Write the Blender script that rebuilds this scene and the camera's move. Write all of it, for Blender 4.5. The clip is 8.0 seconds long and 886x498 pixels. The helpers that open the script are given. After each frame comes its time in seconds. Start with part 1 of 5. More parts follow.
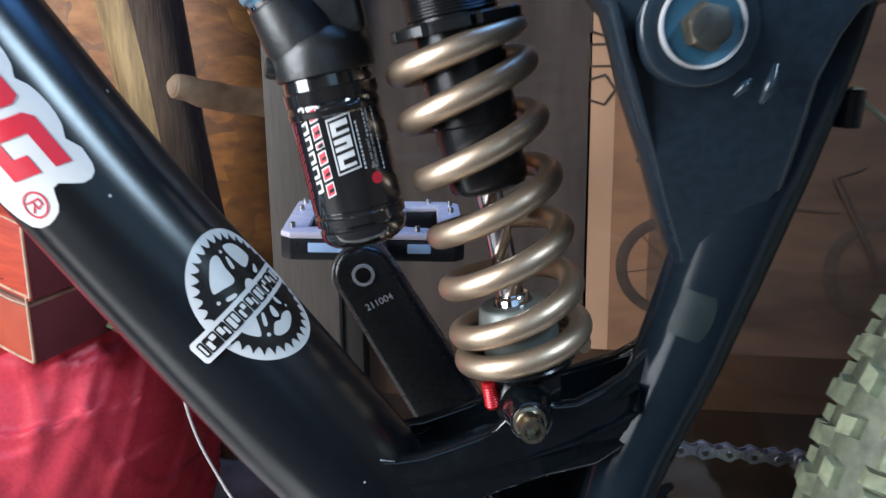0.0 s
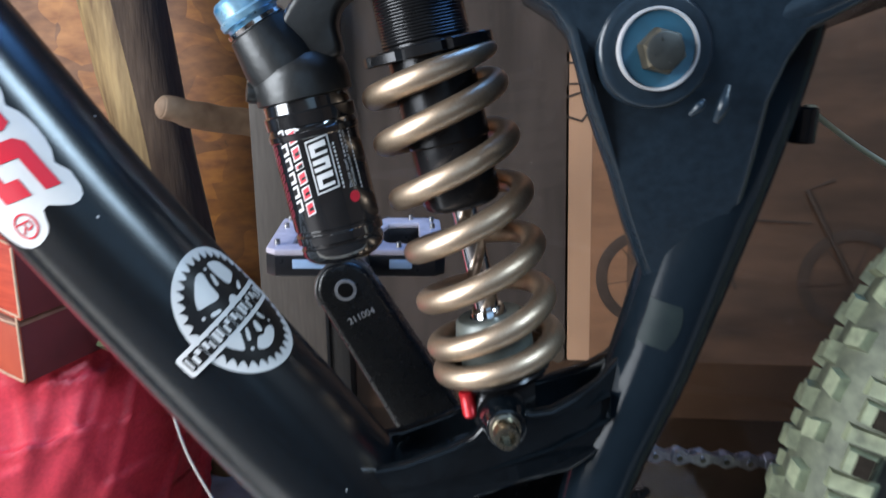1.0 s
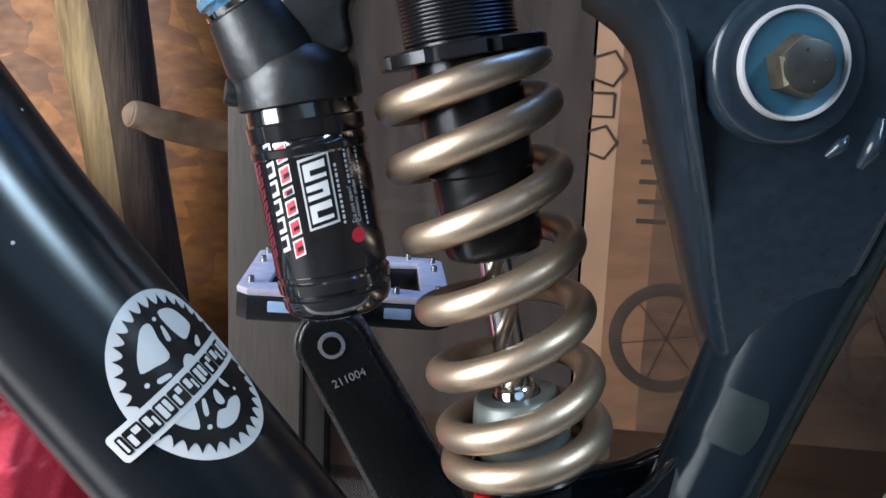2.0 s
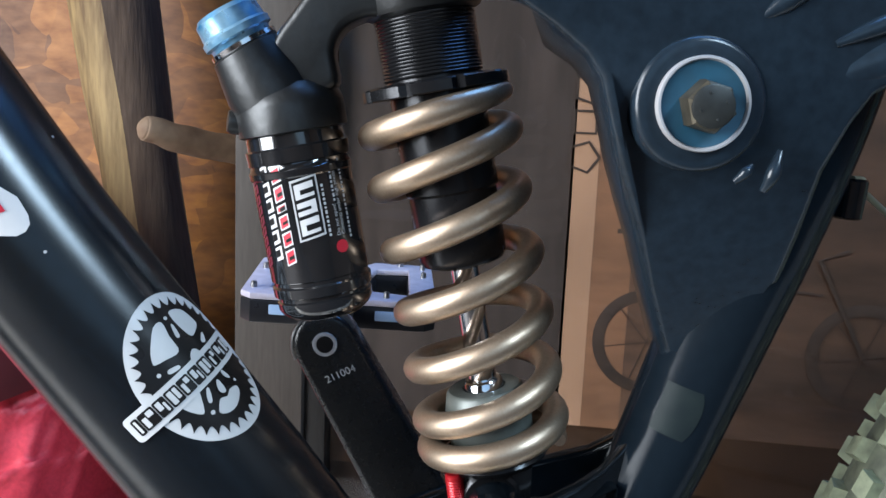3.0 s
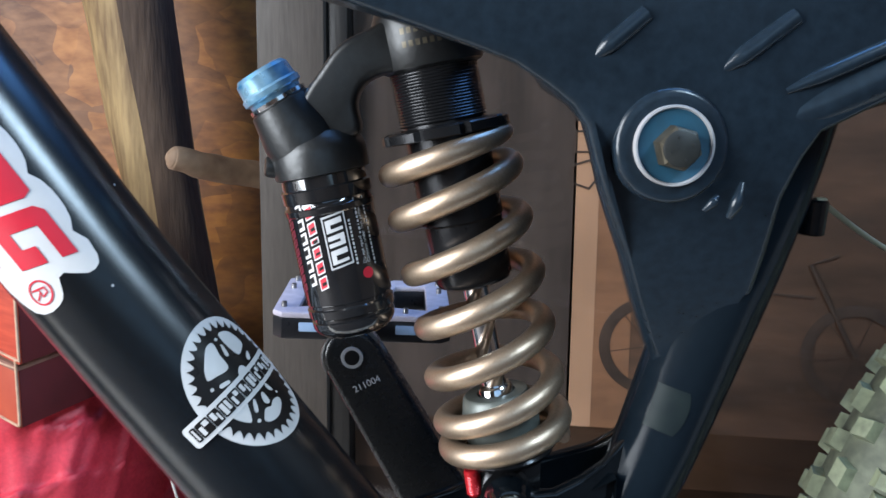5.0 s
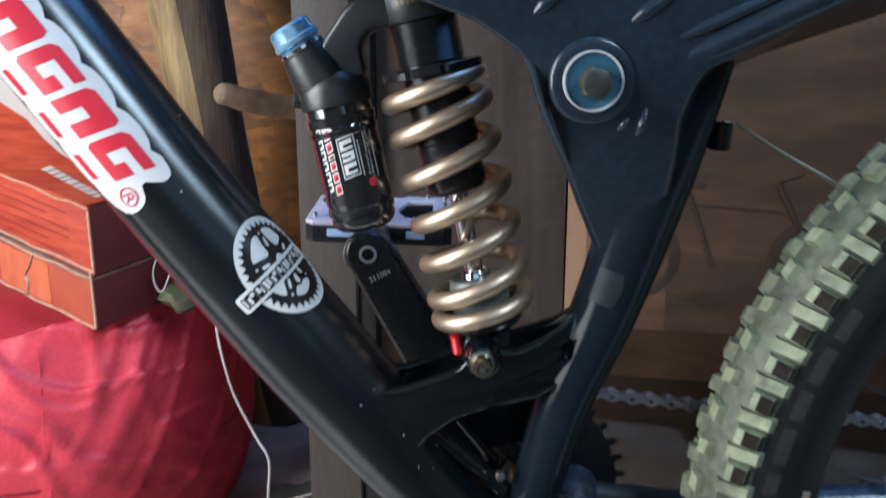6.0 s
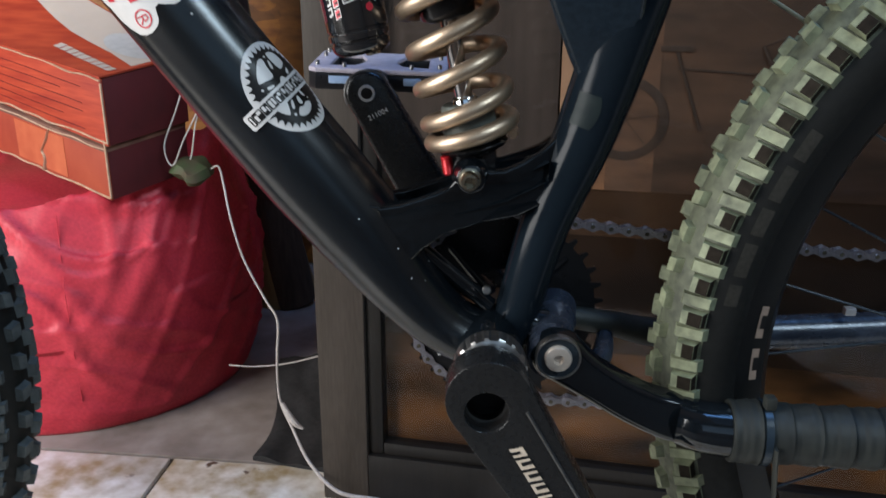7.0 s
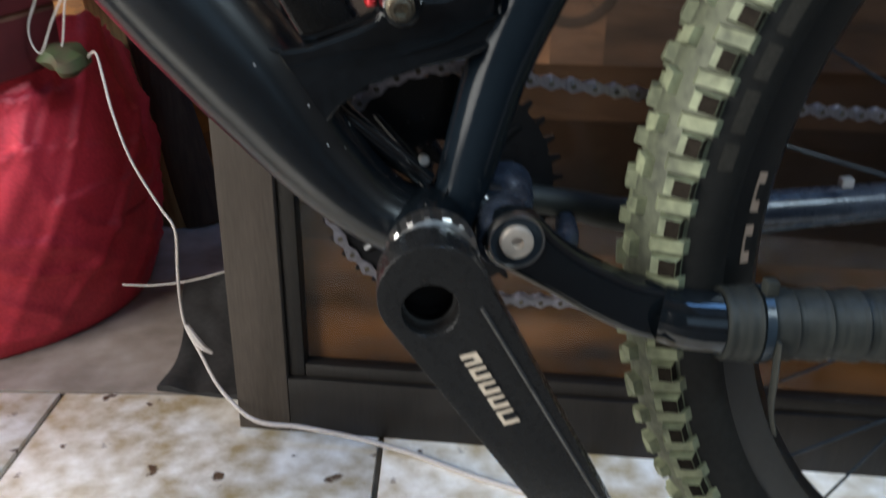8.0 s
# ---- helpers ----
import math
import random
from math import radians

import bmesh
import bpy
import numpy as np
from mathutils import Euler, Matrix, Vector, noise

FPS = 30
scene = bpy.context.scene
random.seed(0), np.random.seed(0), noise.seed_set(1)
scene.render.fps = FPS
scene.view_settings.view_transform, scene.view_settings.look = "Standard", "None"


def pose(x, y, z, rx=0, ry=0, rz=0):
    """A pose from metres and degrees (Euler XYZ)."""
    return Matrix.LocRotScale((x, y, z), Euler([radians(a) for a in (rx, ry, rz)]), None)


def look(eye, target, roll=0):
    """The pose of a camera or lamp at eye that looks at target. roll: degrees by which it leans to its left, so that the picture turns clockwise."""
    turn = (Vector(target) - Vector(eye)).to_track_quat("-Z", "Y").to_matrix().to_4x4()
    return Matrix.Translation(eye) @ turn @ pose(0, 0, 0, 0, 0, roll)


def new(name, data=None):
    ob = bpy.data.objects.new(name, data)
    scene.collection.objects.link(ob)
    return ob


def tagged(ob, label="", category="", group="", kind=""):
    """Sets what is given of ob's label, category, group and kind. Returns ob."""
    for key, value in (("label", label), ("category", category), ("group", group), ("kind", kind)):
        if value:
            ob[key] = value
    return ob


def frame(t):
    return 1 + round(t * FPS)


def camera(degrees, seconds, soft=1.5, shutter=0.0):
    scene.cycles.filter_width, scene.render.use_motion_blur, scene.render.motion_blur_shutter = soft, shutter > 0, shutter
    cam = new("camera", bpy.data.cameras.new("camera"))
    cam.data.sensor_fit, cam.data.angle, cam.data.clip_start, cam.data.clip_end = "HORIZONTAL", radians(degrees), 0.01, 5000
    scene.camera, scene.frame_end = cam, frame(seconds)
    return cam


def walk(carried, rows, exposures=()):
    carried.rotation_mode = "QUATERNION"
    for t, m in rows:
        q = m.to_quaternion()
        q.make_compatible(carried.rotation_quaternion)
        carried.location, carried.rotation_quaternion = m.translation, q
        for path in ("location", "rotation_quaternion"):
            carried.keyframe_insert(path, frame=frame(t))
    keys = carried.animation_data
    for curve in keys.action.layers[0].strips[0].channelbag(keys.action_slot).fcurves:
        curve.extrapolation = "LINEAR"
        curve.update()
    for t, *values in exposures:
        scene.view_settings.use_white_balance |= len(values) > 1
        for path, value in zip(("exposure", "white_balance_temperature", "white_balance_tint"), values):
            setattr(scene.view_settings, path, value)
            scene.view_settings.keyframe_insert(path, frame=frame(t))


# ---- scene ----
cam = camera(55.9, 8.0, shutter=0.5)
PATH = [
    (0, (-0.007, 0.085, 0.651), (0.055, 2.034, 0.206), -0.7),
    (0.5, (-0.006, 0.048, 0.667), (0.066, 1.995, 0.215), -1.4),
    (1, (-0.001, 0.071, 0.654), (0.082, 2.027, 0.243), -1.3),
    (1.2, (-0.008, 0.108, 0.659), (0.088, 2.068, 0.277), -0.7),
    (2.3, (-0.015, 0.153, 0.644), (0.136, 2.12, 0.311), 2.9),
    (2.5, (-0.009, 0.139, 0.65), (0.135, 2.106, 0.322), 2.8),
    (3, (-0.004, 0.113, 0.655), (0.116, 2.083, 0.331), 2.5),
    (3.5, (-0.012, 0.113, 0.644), (0.102, 2.082, 0.314), 2.0),
    (4, (-0.01, 0.103, 0.648), (0.112, 2.072, 0.318), 2.0),
    (4.5, (-0.005, 0.098, 0.658), (0.08, 2.073, 0.354), 0.9),
    (4.7, (-0.007, 0.09, 0.664), (0.09, 2.065, 0.36), 0.8),
    (5.8, (0.008, -0.009, 0.673), (0.019, 1.948, 0.262), 0.0),
    (6, (0.019, -0.034, 0.675), (0.004, 1.911, 0.209), -0.1),
    (6.5, (0.026, -0.076, 0.632), (-0.024, 1.838, 0.055), -0.3),
    (7, (0.03, -0.09, 0.628), (-0.004, 1.804, -0.014), 0.2),
    (7.5, (0.026, -0.051, 0.58), (0.081, 1.826, -0.108), 1.5),
    (7.6, (0.023, -0.026, 0.58), (0.097, 1.843, -0.128), 1.5),
    (7.8, (0.023, -0.002, 0.573), (0.154, 1.848, -0.176), 1.6),
    (8, (0.025, 0.006, 0.559), (0.179, 1.831, -0.245), 0.7),
]
EXPOSURES = [(0.0, -0.05, 6200, 8), (2.2, -0.05, 6200, 8), (2.5, 0.03, 6200, 8), (3.2, 0.0, 6200, 8), (4.7, -0.03, 6200, 8), (6.0, -0.15, 6250, 8), (6.5, -0.40, 6350, 10), (7.5, -0.56, 7100, 8), (8.0, -0.32, 7100, 8)]
walk(cam, [(t, look(eye, target, roll)) for t, eye, target, roll in PATH], EXPOSURES)

# ---------------------------------------------------------------- world and light
FLOOR = 0.02
world = bpy.data.worlds.new("sky")
scene.world = world
world.use_nodes = True
wn = world.node_tree
sky = wn.nodes.new("ShaderNodeTexSky")
sky.sky_type = "NISHITA"
sky.sun_disc = False
sky.sun_elevation = radians(40)
sky.sun_rotation = radians(-100)
wn.links.new(sky.outputs["Color"], wn.nodes["Background"].inputs["Color"])
wn.nodes["Background"].inputs["Strength"].default_value = 0.1


def area_lamp(name, eye, target, sx, sy, power, colour):
    data = bpy.data.lights.new(name, "AREA")
    data.shape, data.size, data.size_y = "RECTANGLE", sx, sy
    data.energy, data.color = power, colour
    ob = new(name, data)
    ob.matrix_world = look(eye, target)
    return ob


# daylight in the open doorway of the left wall, in the window behind and in the roof light
area_lamp("doorway_daylight", (-1.75, -0.45, 1.02), (0.0, 0.35, 0.40), 1.2, 1.6, 142, (0.93, 0.96, 1.0))
area_lamp("window_daylight", (0.2, -1.95, 1.45), (0.1, 0.6, 0.6), 2.0, 1.2, 5, (0.45, 0.7, 1.0))
area_lamp("roof_light_daylight", (1.30, -1.05, 2.38), (0.3, -0.2, 0.9), 0.6, 0.6, 62, (0.62, 0.82, 1.0))

area_lamp("blue_roof_sheet_daylight", (0.62, 0.55, 2.39), (0.62, 0.55, 0.0), 1.1, 1.2, 46, (0.16, 0.42, 1.0))

# ---------------------------------------------------------------- materials


def mat(name, base, rough=0.5, metal=0.0, var=0.15, scale=60.0, bump=0.0, spec=0.5, coat=0.0, second=None, big=8.0, detail=6.0, stretch=None, rvar=0.1):
    m = bpy.data.materials.new(name)
    m.use_nodes = True
    nt = m.node_tree
    b = nt.nodes["Principled BSDF"]
    tc = nt.nodes.new("ShaderNodeTexCoord")
    src = tc.outputs["Object"]
    if stretch:
        mp = nt.nodes.new("ShaderNodeMapping")
        mp.inputs["Scale"].default_value = stretch
        nt.links.new(src, mp.inputs["Vector"])
        src = mp.outputs["Vector"]
    fine = nt.nodes.new("ShaderNodeTexNoise")
    fine.inputs["Scale"].default_value, fine.inputs["Detail"].default_value = scale, detail
    nt.links.new(src, fine.inputs["Vector"])
    broad = nt.nodes.new("ShaderNodeTexNoise")
    broad.inputs["Scale"].default_value, broad.inputs["Detail"].default_value = big, 3
    nt.links.new(src, broad.inputs["Vector"])
    mix = nt.nodes.new("ShaderNodeMix")
    mix.data_type = "RGBA"
    other = second or tuple(c * (1 - 2.2 * var) for c in base)
    mix.inputs["A"].default_value = (*base, 1)
    mix.inputs["B"].default_value = (*other, 1)
    add = nt.nodes.new("ShaderNodeMath")
    add.operation = "MULTIPLY_ADD"
    add.inputs[1].default_value = 0.5
    half = nt.nodes.new("ShaderNodeMath")
    half.operation = "MULTIPLY"
    half.inputs[1].default_value = 0.5
    nt.links.new(broad.outputs["Fac"], half.inputs[0])
    nt.links.new(fine.outputs["Fac"], add.inputs[0])
    nt.links.new(half.outputs[0], add.inputs[2])
    ramp = nt.nodes.new("ShaderNodeMapRange")
    ramp.inputs["From Min"].default_value, ramp.inputs["From Max"].default_value = 0.36, 0.64
    nt.links.new(add.outputs[0], ramp.inputs["Value"])
    nt.links.new(ramp.outputs["Result"], mix.inputs["Factor"])
    nt.links.new(mix.outputs["Result"], b.inputs["Base Color"])
    rr = nt.nodes.new("ShaderNodeMapRange")
    rr.inputs["To Min"].default_value, rr.inputs["To Max"].default_value = max(0.02, rough - rvar), min(1, rough + rvar)
    nt.links.new(fine.outputs["Fac"], rr.inputs["Value"])
    nt.links.new(rr.outputs["Result"], b.inputs["Roughness"])
    b.inputs["Metallic"].default_value = metal
    b.inputs["Specular IOR Level"].default_value = spec
    b.inputs["Coat Weight"].default_value = coat
    b.inputs["Coat Roughness"].default_value = 0.06
    if bump:
        bp = nt.nodes.new("ShaderNodeBump")
        bp.inputs["Strength"].default_value = 1.0
        bp.inputs["Distance"].default_value = bump
        nt.links.new(fine.outputs["Fac"], bp.inputs["Height"])
        nt.links.new(bp.outputs["Normal"], b.inputs["Normal"])
    return m


def osb_material():
    m = mat("osb_board", (0.37, 0.138, 0.016), 0.55, 0, 0.2, 30, 0.0008, second=(0.16, 0.050, 0.006), big=3, stretch=(1, 1, 2.2))
    nt = m.node_tree
    b = nt.nodes["Principled BSDF"]
    tc = nt.nodes.new("ShaderNodeTexCoord")
    warp = nt.nodes.new("ShaderNodeTexNoise")
    warp.inputs["Scale"].default_value = 6
    vec = nt.nodes.new("ShaderNodeMix")
    vec.data_type = "RGBA"
    vec.inputs["Factor"].default_value = 0.18
    nt.links.new(tc.outputs["Object"], warp.inputs["Vector"])
    nt.links.new(tc.outputs["Object"], vec.inputs["A"])
    nt.links.new(warp.outputs["Color"], vec.inputs["B"])
    vor = nt.nodes.new("ShaderNodeTexVoronoi")
    vor.inputs["Scale"].default_value = 17
    lay = nt.nodes.new("ShaderNodeMapping")
    lay.inputs["Rotation"].default_value = (0, radians(35), 0)
    lay.inputs["Scale"].default_value = (0.8, 1, 1.7)
    nt.links.new(vec.outputs["Result"], lay.inputs["Vector"])
    nt.links.new(lay.outputs["Vector"], vor.inputs["Vector"])
    hsv = nt.nodes.new("ShaderNodeSeparateColor")
    nt.links.new(vor.outputs["Color"], hsv.inputs["Color"])
    old = b.inputs["Base Color"].links[0].from_socket
    mul = nt.nodes.new("ShaderNodeMix")
    mul.data_type = "RGBA"
    mul.blend_type = "MULTIPLY"
    mul.inputs["Factor"].default_value = 0.75
    ramp = nt.nodes.new("ShaderNodeValToRGB")
    ramp.color_ramp.elements[0].color = (0.35, 0.3, 0.26, 1)
    ramp.color_ramp.elements[1].color = (1.25, 1.2, 1.1, 1)
    nt.links.new(hsv.outputs["Red"], ramp.inputs["Fac"])
    nt.links.new(old, mul.inputs["A"])
    nt.links.new(ramp.outputs["Color"], mul.inputs["B"])
    nt.links.new(mul.outputs["Result"], b.inputs["Base Color"])
    return m


def glass_material():
    m = bpy.data.materials.new("tinted_glass")
    m.use_nodes = True
    nt = m.node_tree
    out = nt.nodes["Material Output"]
    tr = nt.nodes.new("ShaderNodeBsdfTransparent")
    tr.inputs["Color"].default_value = (0.86, 0.83, 0.8, 1)
    gl = nt.nodes.new("ShaderNodeBsdfGlossy")
    gl.inputs["Roughness"].default_value = 0.03
    gl.inputs["Color"].default_value = (0.9, 0.9, 0.95, 1)
    mx = nt.nodes.new("ShaderNodeMixShader")
    mx.inputs["Fac"].default_value = 0.016
    nt.links.new(tr.outputs[0], mx.inputs[1])
    nt.links.new(gl.outputs[0], mx.inputs[2])
    nt.links.new(mx.outputs[0], out.inputs["Surface"])
    return m


OSB = osb_material()
GLASS = glass_material()
FRAME_PAINT = mat("gloss_black_paint", (0.0040, 0.0058, 0.0078), 0.09, 0, 0.25, 300, 0.000004, 0.55, 0.0, rvar=0.03)
TUBE_BLACK = mat("black_tube_paint", (0.0056, 0.0090, 0.0130), 0.15, 0, 0.08, 250, 0.0, 0.09, rvar=0.03)
GREY_PATCH = mat("dull_grey_patch", (0.0130, 0.0185, 0.0185), 0.45, 0, 0.3, 90, 0.00002, 0.12, second=(0.007, 0.0105, 0.0125), big=60)
DOWNTUBE_PAINT = mat("downtube_paint", (0.0036, 0.0056, 0.0080), 0.25, 0, 0.3, 320, 0.0, 0.50, rvar=0.03)
SATIN_BLACK = mat("satin_black_paint", (0.0112, 0.0185, 0.0270), 0.24, 0, 0.2, 250, 0.00001, 0.35, rvar=0.06)
ANODISED = mat("black_anodised_alloy", (0.02, 0.02, 0.022), 0.24, 0.55, 0.2, 200, 0.00002)
RES_BLACK = mat("gloss_black_sleeve", (0.01, 0.01, 0.011), 0.12, 0.0, 0.2, 200, 0, 0.7, 0.8, rvar=0.03)
HOUSING = mat("grey_cast_housing", (0.0175, 0.0185, 0.019), 0.36, 0.2, 0.25, 350, 0.00012, big=60)
COLLAR_GREY = mat("grey_collar", (0.115, 0.125, 0.112), 0.4, 0.3, 0.15, 200)
SPRING_PAINT = mat("bronze_spring_paint", (0.41, 0.318, 0.236), 0.41, 0.9, 0.14, 900, 0.00005, second=(0.34, 0.250, 0.175), big=40)
CHROME = mat("chrome_steel", (0.75, 0.75, 0.76), 0.1, 1.0, 0.06, 100, rvar=0.05)
STEEL = mat("worn_steel", (0.42, 0.41, 0.4), 0.33, 1.0, 0.2, 200, 0.00005)
GOLD_STEEL = mat("zinc_bolt_steel", (0.45, 0.41, 0.32), 0.28, 1.0, 0.2, 150)
DULL_STEEL = mat("dull_bolt_steel", (0.15, 0.13, 0.095), 0.5, 0.85, 0.3, 150, 0.0001, big=60)
BOLT_FACE = mat("dark_bolt_face", (0.045, 0.047, 0.044), 0.5, 0.6, 0.3, 150, 0.0001, big=60)
AXLE_STEEL = mat("bright_axle_steel", (0.62, 0.54, 0.47), 0.38, 0.6, 0.15, 150, 0.00003)
AXLE_BLACK = mat("black_axle_seal", (0.012, 0.02, 0.028), 0.3, 0, 0.2, 100)
RING_SILVER = mat("silver_ring", (0.36, 0.35, 0.355), 0.45, 0.3, 0.05, 100)
BLUE_SEAL = mat("blue_rubber_seal", (0.011, 0.058, 0.098), 0.5, 0, 0.15, 200)
BLUE_KNOB = mat("blue_anodised_alloy", (0.34, 0.52, 0.62), 0.3, 0.6, 0.2, 160, 0.00015, second=(0.025, 0.17, 0.34), big=70)
RED_KNOB = mat("red_anodised_alloy", (0.42, 0.012, 0.018), 0.32, 0.4, 0.1, 100)
STICKER_WHITE = mat("white_vinyl", (0.52, 0.505, 0.50), 0.32, 0, 0.05, 90)
STICKER_RED = mat("red_vinyl", (0.50, 0.014, 0.032), 0.32, 0, 0.08, 90)
DULL_RED = mat("dull_red_print", (0.11, 0.012, 0.026), 0.4, 0, 0.1, 90)
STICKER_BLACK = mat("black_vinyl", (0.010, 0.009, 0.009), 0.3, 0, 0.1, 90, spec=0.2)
PRINT_GREY = mat("grey_print", (0.42, 0.41, 0.41), 0.4, 0, 0.1, 90)
PEDAL_GREY = mat("grey_pedal_alloy", (0.50, 0.455, 0.53), 0.45, 0.1, 0.12, 150, 0.00008)
PEDAL_BLACK = mat("black_pedal_side", (0.02, 0.02, 0.024), 0.3, 0.3, 0.2, 150)
PEDAL_BLUE = mat("pale_blue_print", (0.3, 0.42, 0.62), 0.4, 0, 0.1, 90)
CRANK_BLACK = mat("crank_black_alloy", (0.016, 0.016, 0.0165), 0.26, 0.3, 0.2, 300, 0.00004)
CRANK_EDGE = mat("bright_crank_edge", (0.12, 0.12, 0.12), 0.35, 0.8, 0.2, 120)
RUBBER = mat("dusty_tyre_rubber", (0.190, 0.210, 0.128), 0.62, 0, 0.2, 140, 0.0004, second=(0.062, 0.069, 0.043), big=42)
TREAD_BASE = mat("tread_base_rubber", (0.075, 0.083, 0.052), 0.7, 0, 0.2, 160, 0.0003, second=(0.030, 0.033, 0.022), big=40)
DARK_TREAD = mat("dark_tread_rubber", (0.070, 0.080, 0.080), 0.6, 0, 0.2, 140, 0.0004, second=(0.026, 0.030, 0.031), big=40)
BLOCK_SIDE = mat("dark_block_side", (0.016, 0.012, 0.0085), 0.8, 0, 0.3, 200, 0.0001, spec=0.1)
SIDEWALL = mat("tyre_sidewall", (0.009, 0.009, 0.0085), 0.65, 0, 0.2, 200, 0.0001, spec=0.2)
TYRE_PRINT = mat("worn_tyre_print", (0.028, 0.026, 0.022), 0.6, 0, 0.25, 300, spec=0.2)
RIM_BLACK = mat("black_rim", (0.012, 0.012, 0.012), 0.35, 0.2, 0.2, 200)
CRANK_PRINT = mat("crank_print", (0.46, 0.38, 0.30), 0.4, 0, 0.1, 200)
RIM_PRINT = mat("rim_print", (0.26, 0.195, 0.155), 0.4, 0, 0.1, 200)
# film whose tint also holds the blue reflected from the sky
SKYLIT_FILM = mat("skylit_film", (0.036, 0.046, 0.066), 0.28, 0.2, 0.3, 130, 0.0003, 0.5, second=(0.012, 0.016, 0.026), big=60, rvar=0.08)
WRAP = mat("inner_tube_wrap", (0.019, 0.021, 0.019), 0.55, 0, 0.3, 90, 0.0005, spec=0.25, second=(0.009, 0.010, 0.0095), big=30)
CHAIN_STEEL = mat("chain_steel", (0.60, 0.59, 0.66), 0.3, 0.95, 0.25, 300, 0.00005)
CABINET = mat("taupe_painted_wood", (0.059, 0.047, 0.039), 0.5, 0, 0.15, 60, 0.0002, spec=0.2, second=(0.039, 0.031, 0.025), stretch=(6, 6, 0.6))
CABINET_DARK = mat("dark_moulding", (0.012, 0.0098, 0.0085), 0.4, 0, 0.2, 60, 0.0002, spec=0.3, stretch=(6, 6, 0.6))
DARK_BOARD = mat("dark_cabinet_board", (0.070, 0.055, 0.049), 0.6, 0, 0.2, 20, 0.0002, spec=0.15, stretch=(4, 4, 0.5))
# the floor's warm reflection in the glass is painted into this board
REFLECTION_BOARD = mat("painted_reflection_board", (0.012, 0.0070, 0.0042), 0.6, 0, 0.2, 7, 0.0, spec=0.08, second=(0.15, 0.070, 0.026), big=3.4, stretch=(1, 1, 3.0))
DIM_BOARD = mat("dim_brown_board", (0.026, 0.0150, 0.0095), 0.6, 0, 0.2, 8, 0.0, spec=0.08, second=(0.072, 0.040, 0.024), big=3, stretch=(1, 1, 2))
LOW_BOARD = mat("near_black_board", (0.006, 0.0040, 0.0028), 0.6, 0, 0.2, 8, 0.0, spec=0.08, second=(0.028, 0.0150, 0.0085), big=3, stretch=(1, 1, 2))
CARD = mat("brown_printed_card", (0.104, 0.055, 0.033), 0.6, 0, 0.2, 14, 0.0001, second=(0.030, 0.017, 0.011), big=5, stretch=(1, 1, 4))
# lit and half-lit versions of the card's brown
LIT_CARD = mat("lit_orange_card", (0.27, 0.130, 0.066), 0.6, 0, 0.2, 30, 0.0001, second=(0.16, 0.078, 0.040), big=7, stretch=(1, 1, 3))
HALF_LIT_CARD = mat("half_lit_brown_card", (0.145, 0.074, 0.042), 0.6, 0, 0.2, 22, 0.0001, second=(0.062, 0.033, 0.020), big=6, stretch=(1, 1, 3))
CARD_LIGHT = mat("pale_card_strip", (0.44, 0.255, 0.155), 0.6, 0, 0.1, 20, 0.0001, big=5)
CARD_INK = mat("faded_brown_ink", (0.055, 0.033, 0.023), 0.6, 0, 0.2, 60)
POST = mat("weathered_log", (0.36, 0.245, 0.105), 0.75, 0, 0.2, 40, 0.002, second=(0.13, 0.078, 0.036), big=9, stretch=(3, 3, 0.35))
SHADED_BARK = mat("shaded_bark", (0.075, 0.046, 0.028), 0.85, 0, 0.25, 50, 0.002, second=(0.035, 0.02, 0.012), big=9, stretch=(3, 3, 0.4))
PEG = mat("pale_bark_stick", (0.24, 0.155, 0.095), 0.8, 0, 0.2, 60, 0.001, second=(0.12, 0.07, 0.042))
BAG = mat("red_bag_cloth", (0.64, 0.042, 0.066), 0.5, 0, 0.1, 220, 0.0003, second=(0.46, 0.020, 0.041), big=5)
BOX_RED = mat("red_carton", (0.46, 0.062, 0.025), 0.5, 0, 0.15, 18, 0.0003, second=(0.27, 0.020, 0.010), big=4, stretch=(1, 1, 12))
BOX_ORANGE = mat("worn_orange_carton", (0.36, 0.056, 0.021), 0.65, 0, 0.15, 24, 0.0003, second=(0.28, 0.032, 0.013), big=10)
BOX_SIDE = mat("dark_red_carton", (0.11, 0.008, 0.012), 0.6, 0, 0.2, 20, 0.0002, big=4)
BOX_EDGE = mat("bare_card_edge", (0.24, 0.120, 0.085), 0.85, 0, 0.2, 40, 0.0004, second=(0.12, 0.045, 0.034), big=12)
BOX_FADED = mat("faded_orange_print", (0.52, 0.125, 0.052), 0.6, 0, 0.15, 40, 0.0002, second=(0.42, 0.08, 0.032), big=14)
BOX_WHITE = mat("white_carton_print", (0.48, 0.39, 0.33), 0.6, 0, 0.06, 20, big=4)
BOX_TORN = mat("torn_carton_core", (0.56, 0.36, 0.24), 0.9, 0, 0.2, 90, 0.0004)
STRING = mat("white_string", (0.52, 0.46, 0.43), 0.8, 0, 0.15, 400, 0.0003)
GREEN_TAG = mat("green_scrap", (0.03, 0.06, 0.016), 0.7, 0, 0.3, 60, 0.0005, second=(0.075, 0.04, 0.025))
CLOTH = mat("dark_rag", (0.018, 0.0165, 0.017), 0.85, 0, 0.2, 120, 0.0006)
TILE = mat("stained_beige_tile", (0.97, 0.93, 0.88), 0.32, 0, 0.2, 38, 0.0001, second=(0.40, 0.29, 0.15), big=11)
nt = TILE.node_tree
b = nt.nodes["Principled BSDF"]
spots = nt.nodes.new("ShaderNodeTexNoise")
spots.inputs["Scale"].default_value, spots.inputs["Detail"].default_value = 26, 4
